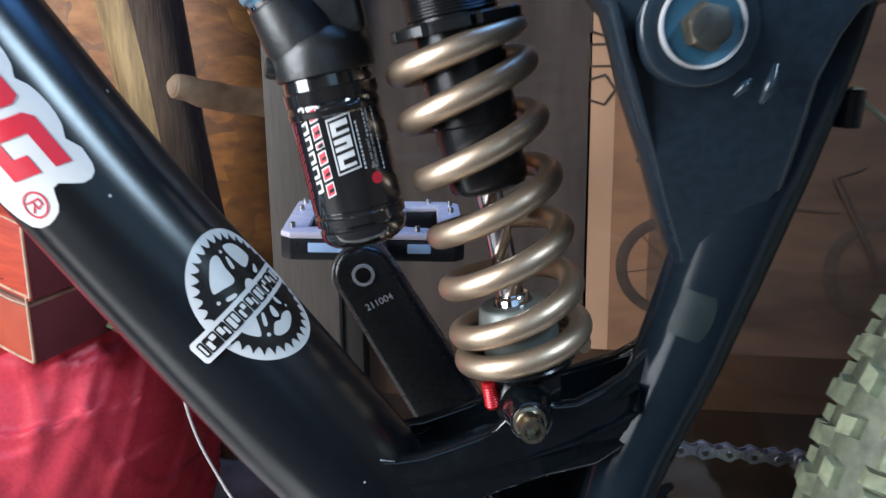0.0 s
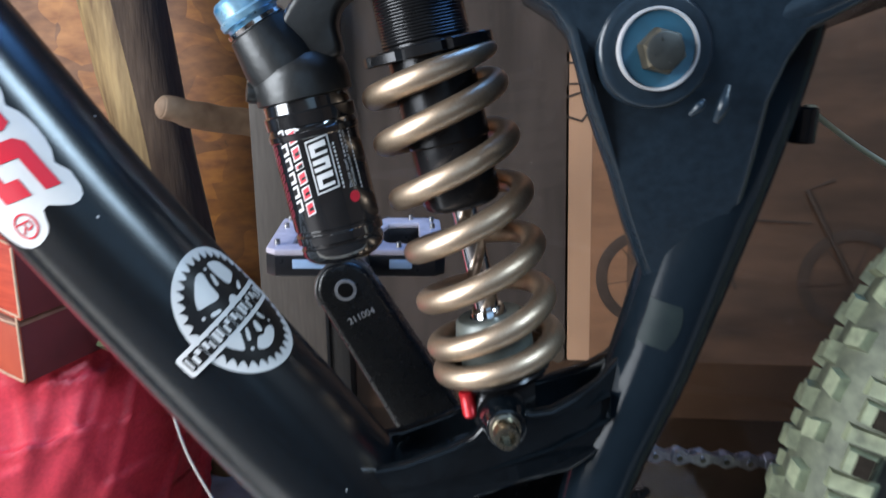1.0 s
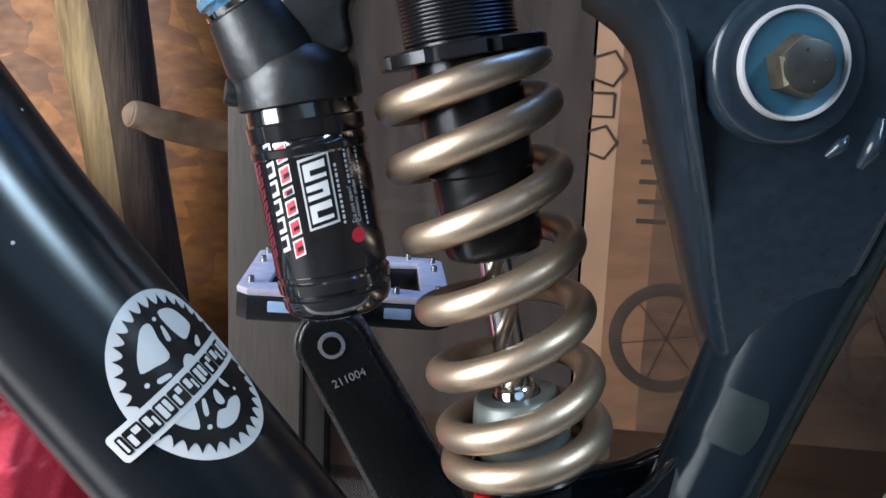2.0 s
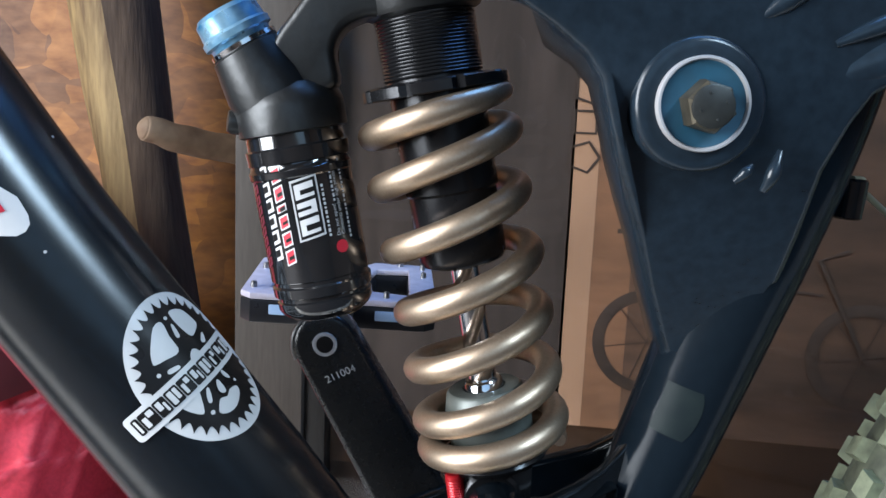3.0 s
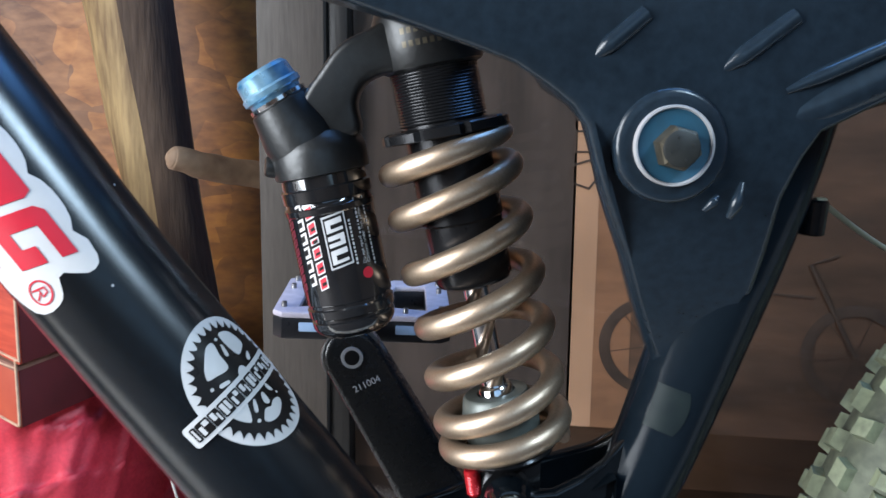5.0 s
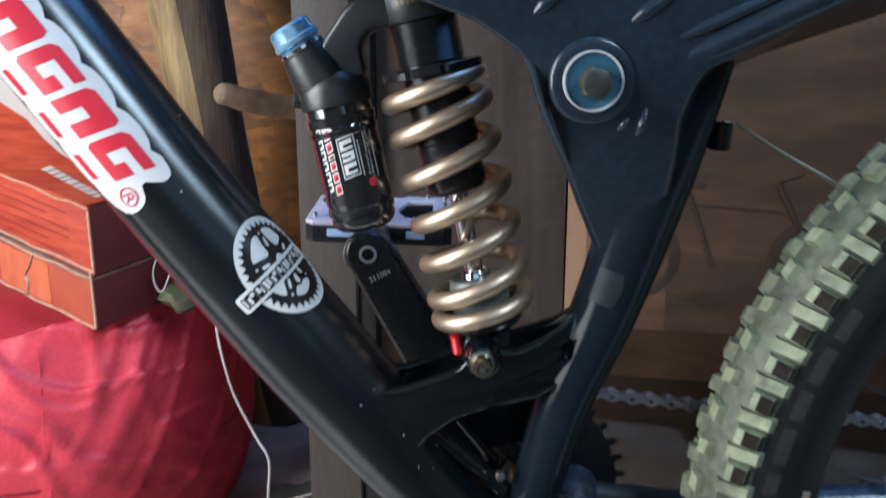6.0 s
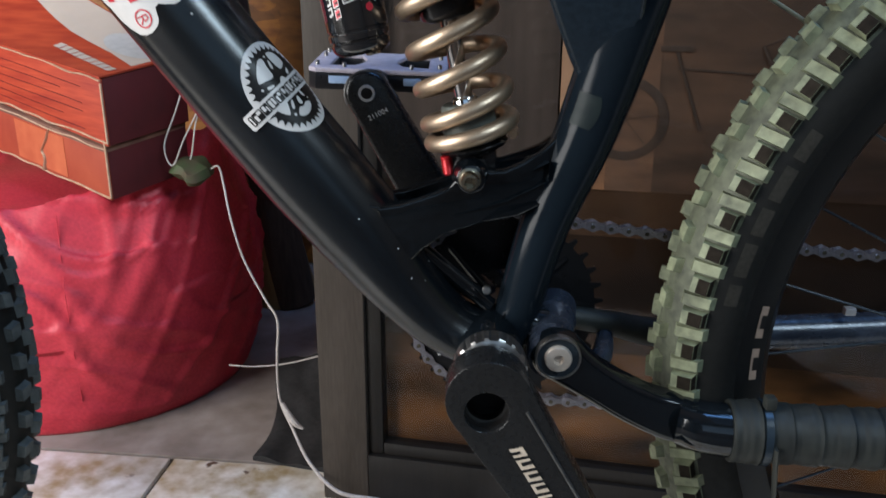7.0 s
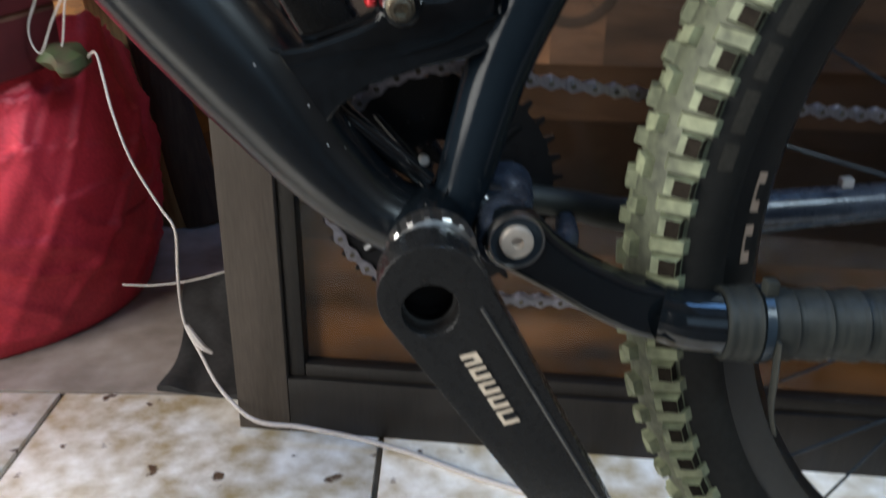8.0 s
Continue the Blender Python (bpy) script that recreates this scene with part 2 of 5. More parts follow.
where = nt.nodes.new("ShaderNodeTexCoord")
nt.links.new(where.outputs["Object"], spots.inputs["Vector"])
edge = nt.nodes.new("ShaderNodeMapRange")
edge.inputs["From Min"].default_value, edge.inputs["From Max"].default_value = 0.66, 0.70
nt.links.new(spots.outputs["Fac"], edge.inputs["Value"])
stain = nt.nodes.new("ShaderNodeMix")
stain.data_type = "RGBA"
stain.inputs["B"].default_value = (0.10, 0.055, 0.03, 1)
nt.links.new(edge.outputs["Result"], stain.inputs["Factor"])
nt.links.new(b.inputs["Base Color"].links[0].from_socket, stain.inputs["A"])
nt.links.new(stain.outputs["Result"], b.inputs["Base Color"])
GROUT = mat("dirty_grout", (0.14, 0.1, 0.06), 0.85, 0, 0.2, 60, 0.0005)
UNSEEN_FLOOR = mat("unseen_dark_floor", (0.045, 0.034, 0.028), 0.8, 0, 0.2, 20, 0.0003, second=(0.03, 0.022, 0.019))
BACK_FLOOR = mat("worn_back_floor", (0.32, 0.27, 0.245), 0.6, 0, 0.2, 20, 0.0003, second=(0.15, 0.115, 0.095))
PLASTER = mat("unseen_wall_brown", (0.09, 0.055, 0.035), 0.8, 0, 0.2, 12, 0.0006)
CABLE = mat("pale_cable", (0.22, 0.21, 0.15), 0.4, 0, 0.1, 100)

# ---------------------------------------------------------------- mesh helpers
Y0 = 0.43  # the bicycle's middle plane


def finish(bm, angle=38):
    bmesh.ops.recalc_face_normals(bm, faces=bm.faces)
    lim = radians(angle)
    for f in bm.faces:
        f.smooth = True
    for e in bm.edges:
        e.smooth = not (len(e.link_faces) == 2 and e.calc_face_angle(0) > lim)
    return bm


def part(name, bm, material, parent=None, label="", angle=38, recalc=True):
    if recalc:
        finish(bm, angle)
    me = bpy.data.meshes.new(name)
    bm.to_mesh(me)
    bm.free()
    me.materials.append(material)
    ob = new(name, me)
    if parent:
        ob.parent = parent
    if label:
        ob["label"] = label
    return ob


def empty(name, label="", category="", group=""):
    return tagged(new(name), label, category, group)


def frame_from(axis):
    z = Vector(axis).normalized()
    x = z.orthogonal().normalized()
    return x, z.cross(x), z


def lathe(profile, origin, axis, seg=40, caps=True):
    """profile: (distance along axis, radius)."""
    bm = bmesh.new()
    x, y, z = frame_from(axis)
    o = Vector(origin)
    rings = []
    for h, r in profile:
        if r < 1e-6:
            rings.append([bm.verts.new(o + z * h)])
        else:
            rings.append([bm.verts.new(o + z * h + (x * math.cos(a) + y * math.sin(a)) * r) for a in (2 * math.pi * i / seg for i in range(seg))])
    for a, b in zip(rings, rings[1:]):
        for i in range(seg):
            j = (i + 1) % seg
            if len(a) == 1 and len(b) > 1:
                bm.faces.new((a[0], b[i], b[j]))
            elif len(b) == 1 and len(a) > 1:
                bm.faces.new((a[i], a[j], b[0]))
            elif len(a) > 1:
                bm.faces.new((a[i], a[j], b[j], b[i]))
    if caps:
        for ring in (rings[0], rings[-1]):
            if len(ring) > 2:
                bm.faces.new(ring)
    return bm


def smooth_path(points, n):
    """Catmull-Rom through the points, n samples, by parameter."""
    p = [Vector(q) for q in points]
    p = [2 * p[0] - p[1]] + p + [2 * p[-1] - p[-2]]
    out = []
    m = len(p) - 3
    for k in range(n):
        u = k / (n - 1) * m
        i = min(int(u), m - 1)
        t = u - i
        a, b, c, d = p[i : i + 4]
        out.append(0.5 * (2 * b + (c - a) * t + (2 * a - 5 * b + 4 * c - d) * t * t + (3 * b - a - 3 * c + d) * t**3))
    return out


def tube(points, radius, n=0, seg=12, caps=True, up=(0, 1, 0), flat=1.0):
    """A tube along points; radius: a number, or a list spread along it; flat: the ratio of the section's height across up."""
    pts = smooth_path(points, n) if n else [Vector(p) for p in points]
    m = len(pts)
    rad = [radius] * m if isinstance(radius, (int, float)) else list(np.interp(np.linspace(0, 1, m), np.linspace(0, 1, len(radius)), radius))
    bm = bmesh.new()
    rings = []
    side = Vector(up)
    for i, p in enumerate(pts):
        t = (pts[min(i + 1, m - 1)] - pts[max(i - 1, 0)]).normalized()
        s = side - t * side.dot(t)
        if s.length < 1e-6:
            s = t.orthogonal()
        s.normalize()
        side = s
        b = t.cross(s)
        rings.append([bm.verts.new(p + (s * math.cos(a) + b * math.sin(a) * flat) * rad[i]) for a in (2 * math.pi * k / seg for k in range(seg))])
    for a, b in zip(rings, rings[1:]):
        for i in range(seg):
            j = (i + 1) % seg
            bm.faces.new((a[i], a[j], b[j], b[i]))
    if caps:
        bm.faces.new(rings[0])
        bm.faces.new(rings[-1])
    return bm


def box(x0, x1, y0, y1, z0, z1, bevel=0.0, segs=2):
    bm = bmesh.new()
    v = [bm.verts.new((x, y, z)) for x in (x0, x1) for y in (y0, y1) for z in (z0, z1)]
    for q in ((0, 1, 3, 2), (4, 6, 7, 5), (0, 4, 5, 1), (2, 3, 7, 6), (0, 2, 6, 4), (1, 5, 7, 3)):
        bm.faces.new([v[i] for i in q])
    bmesh.ops.recalc_face_normals(bm, faces=bm.faces)
    if bevel:
        bmesh.ops.bevel(bm, geom=list(bm.edges), offset=bevel, segments=segs, profile=0.6, affect="EDGES")
    return bm


def plate(outline, y0, y1, bevel=0.002, segs=3, holes=()):
    """A plate in the plane of x and z with the given outline, from y0 to y1, its rims rounded."""
    bm = bmesh.new()
    loops = [[bm.verts.new((x, y0, z)) for x, z in loop] for loop in (outline, *holes)]
    edges = []
    for loop in loops:
        for i in range(len(loop)):
            edges.append(bm.edges.new((loop[i], loop[(i + 1) % len(loop)])))
    if holes:
        bmesh.ops.triangle_fill(bm, use_beauty=True, edges=edges)
    else:
        bm.faces.new(loops[0])
    ext = bmesh.ops.extrude_face_region(bm, geom=list(bm.faces))
    for v in ext["geom"]:
        if isinstance(v, bmesh.types.BMVert):
            v.co.y = y1
    bmesh.ops.recalc_face_normals(bm, faces=bm.faces)
    if bevel:
        rim = [e for e in bm.edges if len(e.link_faces) == 2 and e.calc_face_angle(0) > 1.0 and abs(e.verts[0].co.y - e.verts[1].co.y) < 1e-7]
        bmesh.ops.bevel(bm, geom=rim, offset=bevel, segments=segs, profile=0.5, affect="EDGES", clamp_overlap=True)
    return bm


def curve_loop(points, n):
    """A closed smooth outline through points in the plane."""
    p = [Vector((a, b, 0)) for a, b in points]
    k = len(p)
    out = []
    for i in range(n):
        u = i / n * k
        j = int(u)
        t = u - j
        a, b, c, d = (p[(j + q) % k] for q in (-1, 0, 1, 2))
        q = 0.5 * (2 * b + (c - a) * t + (2 * a - 5 * b + 4 * c - d) * t * t + (3 * b - a - 3 * c + d) * t**3)
        out.append((q.x, q.y))
    return out


def joined(bms):
    out = bmesh.new()
    for b in bms:
        me = bpy.data.meshes.new("piece")
        b.to_mesh(me)
        b.free()
        out.from_mesh(me)
        bpy.data.meshes.remove(me)
    return out


# ---------------------------------------------------------------- room
room_x0, room_x1, room_y0, room_y1, room_z1 = -1.8, 1.9, -2.0, 1.62, 2.4


def structure(name, bm, material, label, category):
    return tagged(part(name, bm, material), label, category, "", "structure")


floor = structure("floor", box(room_x0, room_x1, room_y0, room_y1, -0.2, FLOOR - 0.006), GROUT, "dirty brown grout bed under beige floor tiles", "floor")
structure("wall_north", box(room_x0, room_x1, room_y1, room_y1 + 0.1, -0.2, room_z1), OSB, "orange-brown strand board wall with rough flakes", "wall")
# walls and ceiling from here on are unseen, kept dark to weaken reflections
structure("wall_east", box(room_x1, room_x1 + 0.1, room_y0, room_y1 + 0.1, -0.2, room_z1), PLASTER, "plain brown board wall", "wall")
structure("wall_south", joined([box(room_x0 - 0.1, -0.8, room_y0 - 0.1, room_y0, -0.2, room_z1), box(1.2, room_x1 + 0.1, room_y0 - 0.1, room_y0, -0.2, room_z1), box(-0.8, 1.2, room_y0 - 0.1, room_y0, -0.2, 0.85), box(-0.8, 1.2, room_y0 - 0.1, room_y0, 2.05, room_z1)]), PLASTER, "brown board wall with a window opening", "wall")
structure("wall_west", joined([box(room_x0 - 0.1, room_x0, room_y0, -1.2, -0.2, room_z1), box(room_x0 - 0.1, room_x0, 0.1, room_y1, -0.2, room_z1), box(room_x0 - 0.1, room_x0, -1.2, 0.1, 2.1, room_z1), box(room_x0 - 0.1, room_x0, -1.2, 0.1, -0.2, 0.0)]), PLASTER, "plain brown board wall with an open doorway", "wall")
cx0, cx1, cy0, cy1 = room_x0 - 0.1, room_x1 + 0.1, room_y0 - 0.1, room_y1 + 0.1
structure("ceiling", joined([box(cx0, 0.04, cy0, cy1, room_z1, room_z1 + 0.1), box(1.88, cx1, cy0, cy1, room_z1, room_z1 + 0.1), box(0.04, 1.88, cy0, -1.45, room_z1, room_z1 + 0.1), box(0.04, 1.88, 1.24, cy1, room_z1, room_z1 + 0.1)]), PLASTER, "dark brown board ceiling with a roof light", "ceiling")

# ---------------------------------------------------------------- bicycle
bicycle = empty("bicycle", "gloss black full-suspension mountain bike with a bronze coil shock", "bicycle")

# downtube: a swept oval with a slightly curved middle line
DT_MID = [(-0.44, 1.005), (-0.32, 0.845), (-0.198, 0.682), (-0.137, 0.5985), (-0.0925, 0.541), (-0.0625, 0.503), (-0.036, 0.470), (-0.004, 0.428), (0.022, 0.402), (0.050, 0.386)]
DT_HIGH = [0.033, 0.033, 0.033, 0.032, 0.0325, 0.0325, 0.031, 0.0245, 0.0205, 0.019]
DT_WIDE = 0.030
DT_N = 181
dt_pts = smooth_path([(x, 0, z) for x, z in DT_MID], DT_N)
dt_s = np.concatenate([[0], np.cumsum([(b - a).length for a, b in zip(dt_pts, dt_pts[1:])])])
dt_high = np.interp(np.linspace(0, 1, DT_N), np.linspace(0, 1, len(DT_HIGH)), DT_HIGH)


def dt_at(s):
    x, z = (np.interp(s, dt_s, [p[k] for p in dt_pts]) for k in (0, 2))
    x2, z2 = (np.interp(s + 0.002, dt_s, [p[k] for p in dt_pts]) for k in (0, 2))
    t = Vector((x2 - x, 0, z2 - z)).normalized()
    return Vector((x, Y0, z)), t, Vector((-t.z, 0, t.x)), float(np.interp(s, dt_s, dt_high))


def dt_surface(s, phi, lift=0.0):
    """phi: 0 at the side that faces the doorway side, +90 degrees on top."""
    c, t, n, a = dt_at(s)
    return c + n * ((a + lift) * math.sin(phi)) + Vector((0, -1, 0)) * ((DT_WIDE + lift) * math.cos(phi))


def dt_place(x, z):
    d = [(p.x - x) ** 2 + (p.z - z) ** 2 for p in dt_pts]
    return float(dt_s[int(np.argmin(d))])


bm = bmesh.new()
rings = []
for i in range(DT_N):
    s = dt_s[i] if i < DT_N - 1 else dt_s[i] - 0.0021
    rings.append([bm.verts.new(dt_surface(s, 2 * math.pi * k / 48)) for k in range(48)])
for a, b in zip(rings, rings[1:]):
    for k in range(48):
        j = (k + 1) % 48
        bm.faces.new((a[k], a[j], b[j], b[k]))
bm.faces.new(rings[0])
bm.faces.new(rings[-1])
downtube = part("downtube", bm, DOWNTUBE_PAINT, bicycle, "fat gloss black tube")


def decal(name, outline, s0, q0, lift, material, parent, holes=(), label="", squash=1.0):
    """A flat shape in metres (p along the tube, q round it) laid on the downtube's skin."""
    bm = bmesh.new()
    edges = []
    outline = [(p, q * squash) for p, q in outline]
    for loop in (outline, *holes):
        vs = [bm.verts.new((p, q, 0)) for p, q in loop]
        edges += [bm.edges.new((vs[i], vs[(i + 1) % len(vs)])) for i in range(len(vs))]
    bmesh.ops.triangle_fill(bm, use_beauty=True, edges=edges)
    lo, hi = min(q for p, q in outline), max(q for p, q in outline)
    q = math.ceil(lo / 0.0025) * 0.0025
    while q < hi:
        bmesh.ops.bisect_plane(bm, geom=list(bm.verts) + list(bm.edges) + list(bm.faces), plane_co=(0, q, 0), plane_no=(0, 1, 0))
        q += 0.0025
    ps = [p for p, q in outline]
    p = math.ceil(min(ps) / 0.01) * 0.01
    while p < max(ps):
        bmesh.ops.bisect_plane(bm, geom=list(bm.verts) + list(bm.edges) + list(bm.faces), plane_co=(p, 0, 0), plane_no=(1, 0, 0))
        p += 0.01
    for v in bm.verts:
        v.co = dt_surface(s0 + v.co.x, (q0 + v.co.y) / 0.031, lift)
    return part(name, bm, material, parent, label)


def blob(cx, cy, rx, ry, turn=0.0, n=20, pinch=0.0):
    c, s = math.cos(turn), math.sin(turn)
    out = []
    for i in range(n):
        a = 2 * math.pi * i / n
        x, y = rx * math.cos(a) * (1 + pinch * math.sin(a)), ry * math.sin(a)
        out.append((cx + x * c - y * s, cy + x * s + y * c))
    return out


def slant(p0, q0, w, h, lean):
    return [(p0, q0), (p0 + w, q0), (p0 + w + lean, q0 + h), (p0 + lean, q0 + h)]


# round sprocket sticker with a name tab
S1, Q1 = dt_place(-0.0945, 0.5460) + 0.003, 0.0300
R1 = 0.0304
FLAT = 0.8
sprocket = decal("sprocket_sticker", blob(0, 0, R1, R1, n=72), S1, Q1, 0.0003, STICKER_WHITE, downtube, squash=FLAT, label="white and black round sprocket sticker with a name tab")
teeth = []
for i in range(36):
    for k, r in ((0.0, 0.0283), (0.16, 0.0264), (0.34, 0.0252), (0.5, 0.0248), (0.66, 0.0252), (0.84, 0.0264)):
        a = 2 * math.pi * (i + k) / 36
        teeth.append((r * math.cos(a), r * math.sin(a)))
decal("sprocket_print", teeth, S1, Q1, 0.0005, STICKER_BLACK, sprocket, squash=FLAT)


def patch(points, soft=2):
    """A white rounded shape of the print, given in millimetres from the sticker's middle."""
    shape = curve_loop([(p * 0.001, q * 0.001) for p, q in points], soft * len(points))
    decal("sprocket_patch", shape, S1, Q1, 0.0007, STICKER_WHITE, sprocket)


patch([(-17.3, -9), (-20.7, -5.5), (-21.1, -2.5), (-19.2, -1.7), (-14.8, -2.8), (-9.4, -3), (-8.0, -5), (-8.8, -9), (-9.6, -13), (-11, -13.2), (-13.9, -11.8)])
patch([(-21.6, 2.9), (-21.6, 5.6), (-19.9, 8.6), (-16.9, 10.2), (-13.1, 11), (-11.4, 10.2), (-9.7, 6.4), (-9.7, 4.5), (-12.2, 3.4), (-17.3, 2.6)])
patch([(-17.7, 0.5), (-16.9, 1.3), (-12.7, 0.7), (-12.2, -0.4), (-13.5, -0.9)])
patch([(-8, 8.9), (-8, 10.2), (-5, 8.6), (-5, 7), (-6.3, 6.7)])
patch([(-4.6, -1.2), (-5.9, 1), (-4.6, 2.6), (-2.5, 3.2), (-0.8, 2.9), (-0.8, -0.9), (-1.2, -3.9), (-2.5, -2.5)])
patch([(-5.4, -10.9), (-5.4, -9.9), (-4.6, -6.9), (-3.3, -7.1), (-3.7, -10.7), (-4.6, -11.5)])
patch([(-1.6, -15.6), (-2, -13.9), (-1.2, -12), (0.1, -9.3), (-0.3, -4.7), (2.2, -9), (2.6, -15.3), (0.1, -16.1)])
patch([(7.7, -14.8), (7.3, -10.9), (7.3, -7.4), (9.9, -8), (14.5, -10.1), (14.5, -11.5), (12.4, -13.1), (9.9, -14.5)])
patch([(8.6, -4.7), (9, -3.6), (13.3, -5.5), (13.3, -6.9), (11.6, -6.6)])
patch([(17.5, -5.8), (15, -3.3), (15, -1.7), (15.8, 0.2), (14.5, 2.6), (15, 5.6), (16.2, 6.4), (18.4, 5.1), (20.9, 0.7), (20.9, -3.1), (19.6, -5.5), (18.4, -6.1)])
patch([(8.6, 0.5), (9.4, 1.5), (13.7, 1.3), (14.1, -0.1), (12.8, -1.2), (10.7, -0.9)])
patch([(6.9, 5.1), (8.2, 5.9), (11.6, 6.4), (10.3, 4.8), (8.2, 4.3)])
for p, q, r in ((-20.7, 0.5, 0.75), (-5.9, -14.2, 0.8), (16.7, -8.0, 0.85), (13.3, 7.5, 0.6)):
    patch([(p + r * math.cos(a), q + r * math.sin(a)) for a in (math.pi * k / 4 for k in range(8))], 1)


def on_bar(u, v):
    """u along the tab, v across it."""
    return (0.0046 - 0.081 * (u + 0.0338) - 0.9967 * v, u + 0.001 - 0.081 * v)


def bar(u0, u1, v0, v1, r=0.0018):
    pts = []
    for cu, cv, a0 in ((u1 - r, v1 - r, 0), (u0 + r, v1 - r, 90), (u0 + r, v0 + r, 180), (u1 - r, v0 + r, 270)):
        for k in range(5):
            a = radians(a0 + 22.5 * k)
            pts.append(on_bar(cu + r * math.cos(a), cv + r * math.sin(a)))
    return pts


tab = decal("name_tab", bar(-0.0340, 0.0200, -0.0053, 0.0053), S1, Q1, 0.0009, STICKER_WHITE, sprocket)
u = -0.0318
for k, w in enumerate((0.0028, 0.0062, 0.0048, 0.0054, 0.0052, 0.0046, 0.0050, 0.0046, 0.0050, 0.0048)):
    decal("name_tab_bar", bar(u, u + w - 0.0003, -0.0034, 0.0034, 0.0007), S1, Q1, 0.0011, STICKER_BLACK, sprocket)
    if w < 0.004:
        decal("name_tab_slot", bar(u + 0.0008, u + w - 0.0011, -0.0026, 0.0026, 0.0002), S1, Q1, 0.0013, STICKER_WHITE, sprocket)
    else:
        mid = u + w * (0.5, 0.42, 0.55)[k % 3]
        decal("name_tab_slot", bar(u + 0.0007, mid - 0.0002, (-0.0026, -0.0026, -0.0008)[k % 3], (0.0026, 0.0014, 0.0026)[k % 3], 0.0003), S1, Q1, 0.0013, STICKER_WHITE, sprocket)
        decal("name_tab_slot", bar(mid + 0.0003, u + w - 0.0010, (-0.0018, 0.0004, -0.0026)[k % 3], (0.0026, 0.0026, 0.0012)[k % 3], 0.0003), S1, Q1, 0.0013, STICKER_WHITE, sprocket)
    u += w

# long red and white maker's sticker with scalloped rims
S2 = dt_place(-0.1345, 0.5950) - 0.024
outline = []
for i in range(8):
    p = -0.0275 * i
    for k in range(7):
        a = k / 6
        outline.append((p - 0.0275 * a - 0.0010, 0.0143 + 0.0034 * math.sin(math.pi * a) ** 0.6))
for i in range(8)[::-1]:
    p = -0.0275 * i
    for k in range(7):
        a = 1 - k / 6
        outline.append((p - 0.0275 * a - 0.006, -0.028 - 0.003 * math.sin(math.pi * a) ** 0.6))
outline += [(0.003, -0.0275), (0.010, -0.0245), (0.0160, -0.0205), (0.0187, -0.0165), (0.0198, -0.0120), (0.0195, -0.0080), (0.0185, -0.0050), (0.0165, -0.0030), (0.0135, -0.0017), (0.0108, -0.0004), (0.0104, 0.0022), (0.0130, 0.0052), (0.0160, 0.0092), (0.0163, 0.0122), (0.0150, 0.0146), (0.0120, 0.0160), (0.0050, 0.0167)]
maker = decal("maker_sticker", outline, S2, 0.0, 0.0003, STICKER_WHITE, downtube, label="white scalloped sticker with slanted red blocks")
for i in range(8):
    p = -0.0230 - 0.0275 * i
    h0, h1, lean = -0.0105, 0.0112, 0.0065

    def at(a, b):
        return (p + 0.0235 * a + lean * b, h0 + (h1 - h0) * b)

    if i % 2:
        shape = [at(0, 0), at(0.34, 0), at(0.34, 0.55), at(0.64, 0.55), at(0.64, 0), at(1, 0), at(1, 0.86), at(0.9, 1), at(0.12, 1), at(0, 0.88)]
    else:
        shape = [at(0.1, 0), at(1, 0), at(1, 0.5), at(0.66, 0.5), at(0.66, 0.26), at(0.34, 0.26), at(0.34, 0.74), at(1, 0.74), at(1, 1), at(0.12, 1), at(0, 0.88), at(0, 0.12)]
    decal("maker_block", shape, S2, 0.0, 0.0006, STICKER_RED, maker)
    decal("maker_underline", slant(p - 0.001, -0.0235, 0.016, 0.0045, 0.002), S2, 0.0, 0.0006, STICKER_RED, maker)
decal("maker_ring", blob(0.0112, -0.0105, 0.0054, 0.0054, n=28), S2, 0.0, 0.0006, STICKER_RED, maker, holes=(blob(0.0112, -0.0105, 0.0046, 0.0046, n=28),))
for quad in (((0.0085, -0.0135), (0.0092, -0.0138), (0.0105, -0.0076), (0.0098, -0.0074)), ((0.0098, -0.0080), (0.0128, -0.0080), (0.0128, -0.0074), (0.0098, -0.0074)), ((0.0122, -0.0078), (0.0128, -0.0078), (0.0134, -0.0106), (0.0127, -0.0108)), ((0.0096, -0.0108), (0.0133, -0.0108), (0.0131, -0.0102), (0.0096, -0.0102)), ((0.0108, -0.0108), (0.0115, -0.0108), (0.0136, -0.0136), (0.0128, -0.0138))):
    decal("maker_ring_bar", list(quad), S2, 0.0, 0.0006, STICKER_RED, maker)

for k in range(11):
    r = random.uniform(0.0003, 0.0007)
    decal("paint_chip", blob(0, 0, r, r * random.uniform(0.6, 1.6), random.uniform(0, 3), 7), dt_place(-0.22, 0.70) + 0.42 * random.random(), random.uniform(-0.02, 0.045), 0.0002, PRINT_GREY, downtube)

# seat tube and hollow upper frame
SEAT = [(0.0600, Y0, 0.375), (0.0715, Y0, 0.412), (0.0868, Y0, 0.47), (0.1062, Y0, 0.52), (0.1200, Y0 - 0.004, 0.565), (0.1310, Y0 - 0.015, 0.61), (0.1400, Y0 - 0.026, 0.65), (0.1505, Y0 - 0.028, 0.69)]
SEAT_R = [0.0150, 0.0150, 0.0165, 0.0190, 0.0205, 0.0205, 0.0190, 0.0180]
seat_tube = part("seat_tube", tube(SEAT, SEAT_R, 40, 40), TUBE_BLACK, bicycle, "gloss black seat tube")
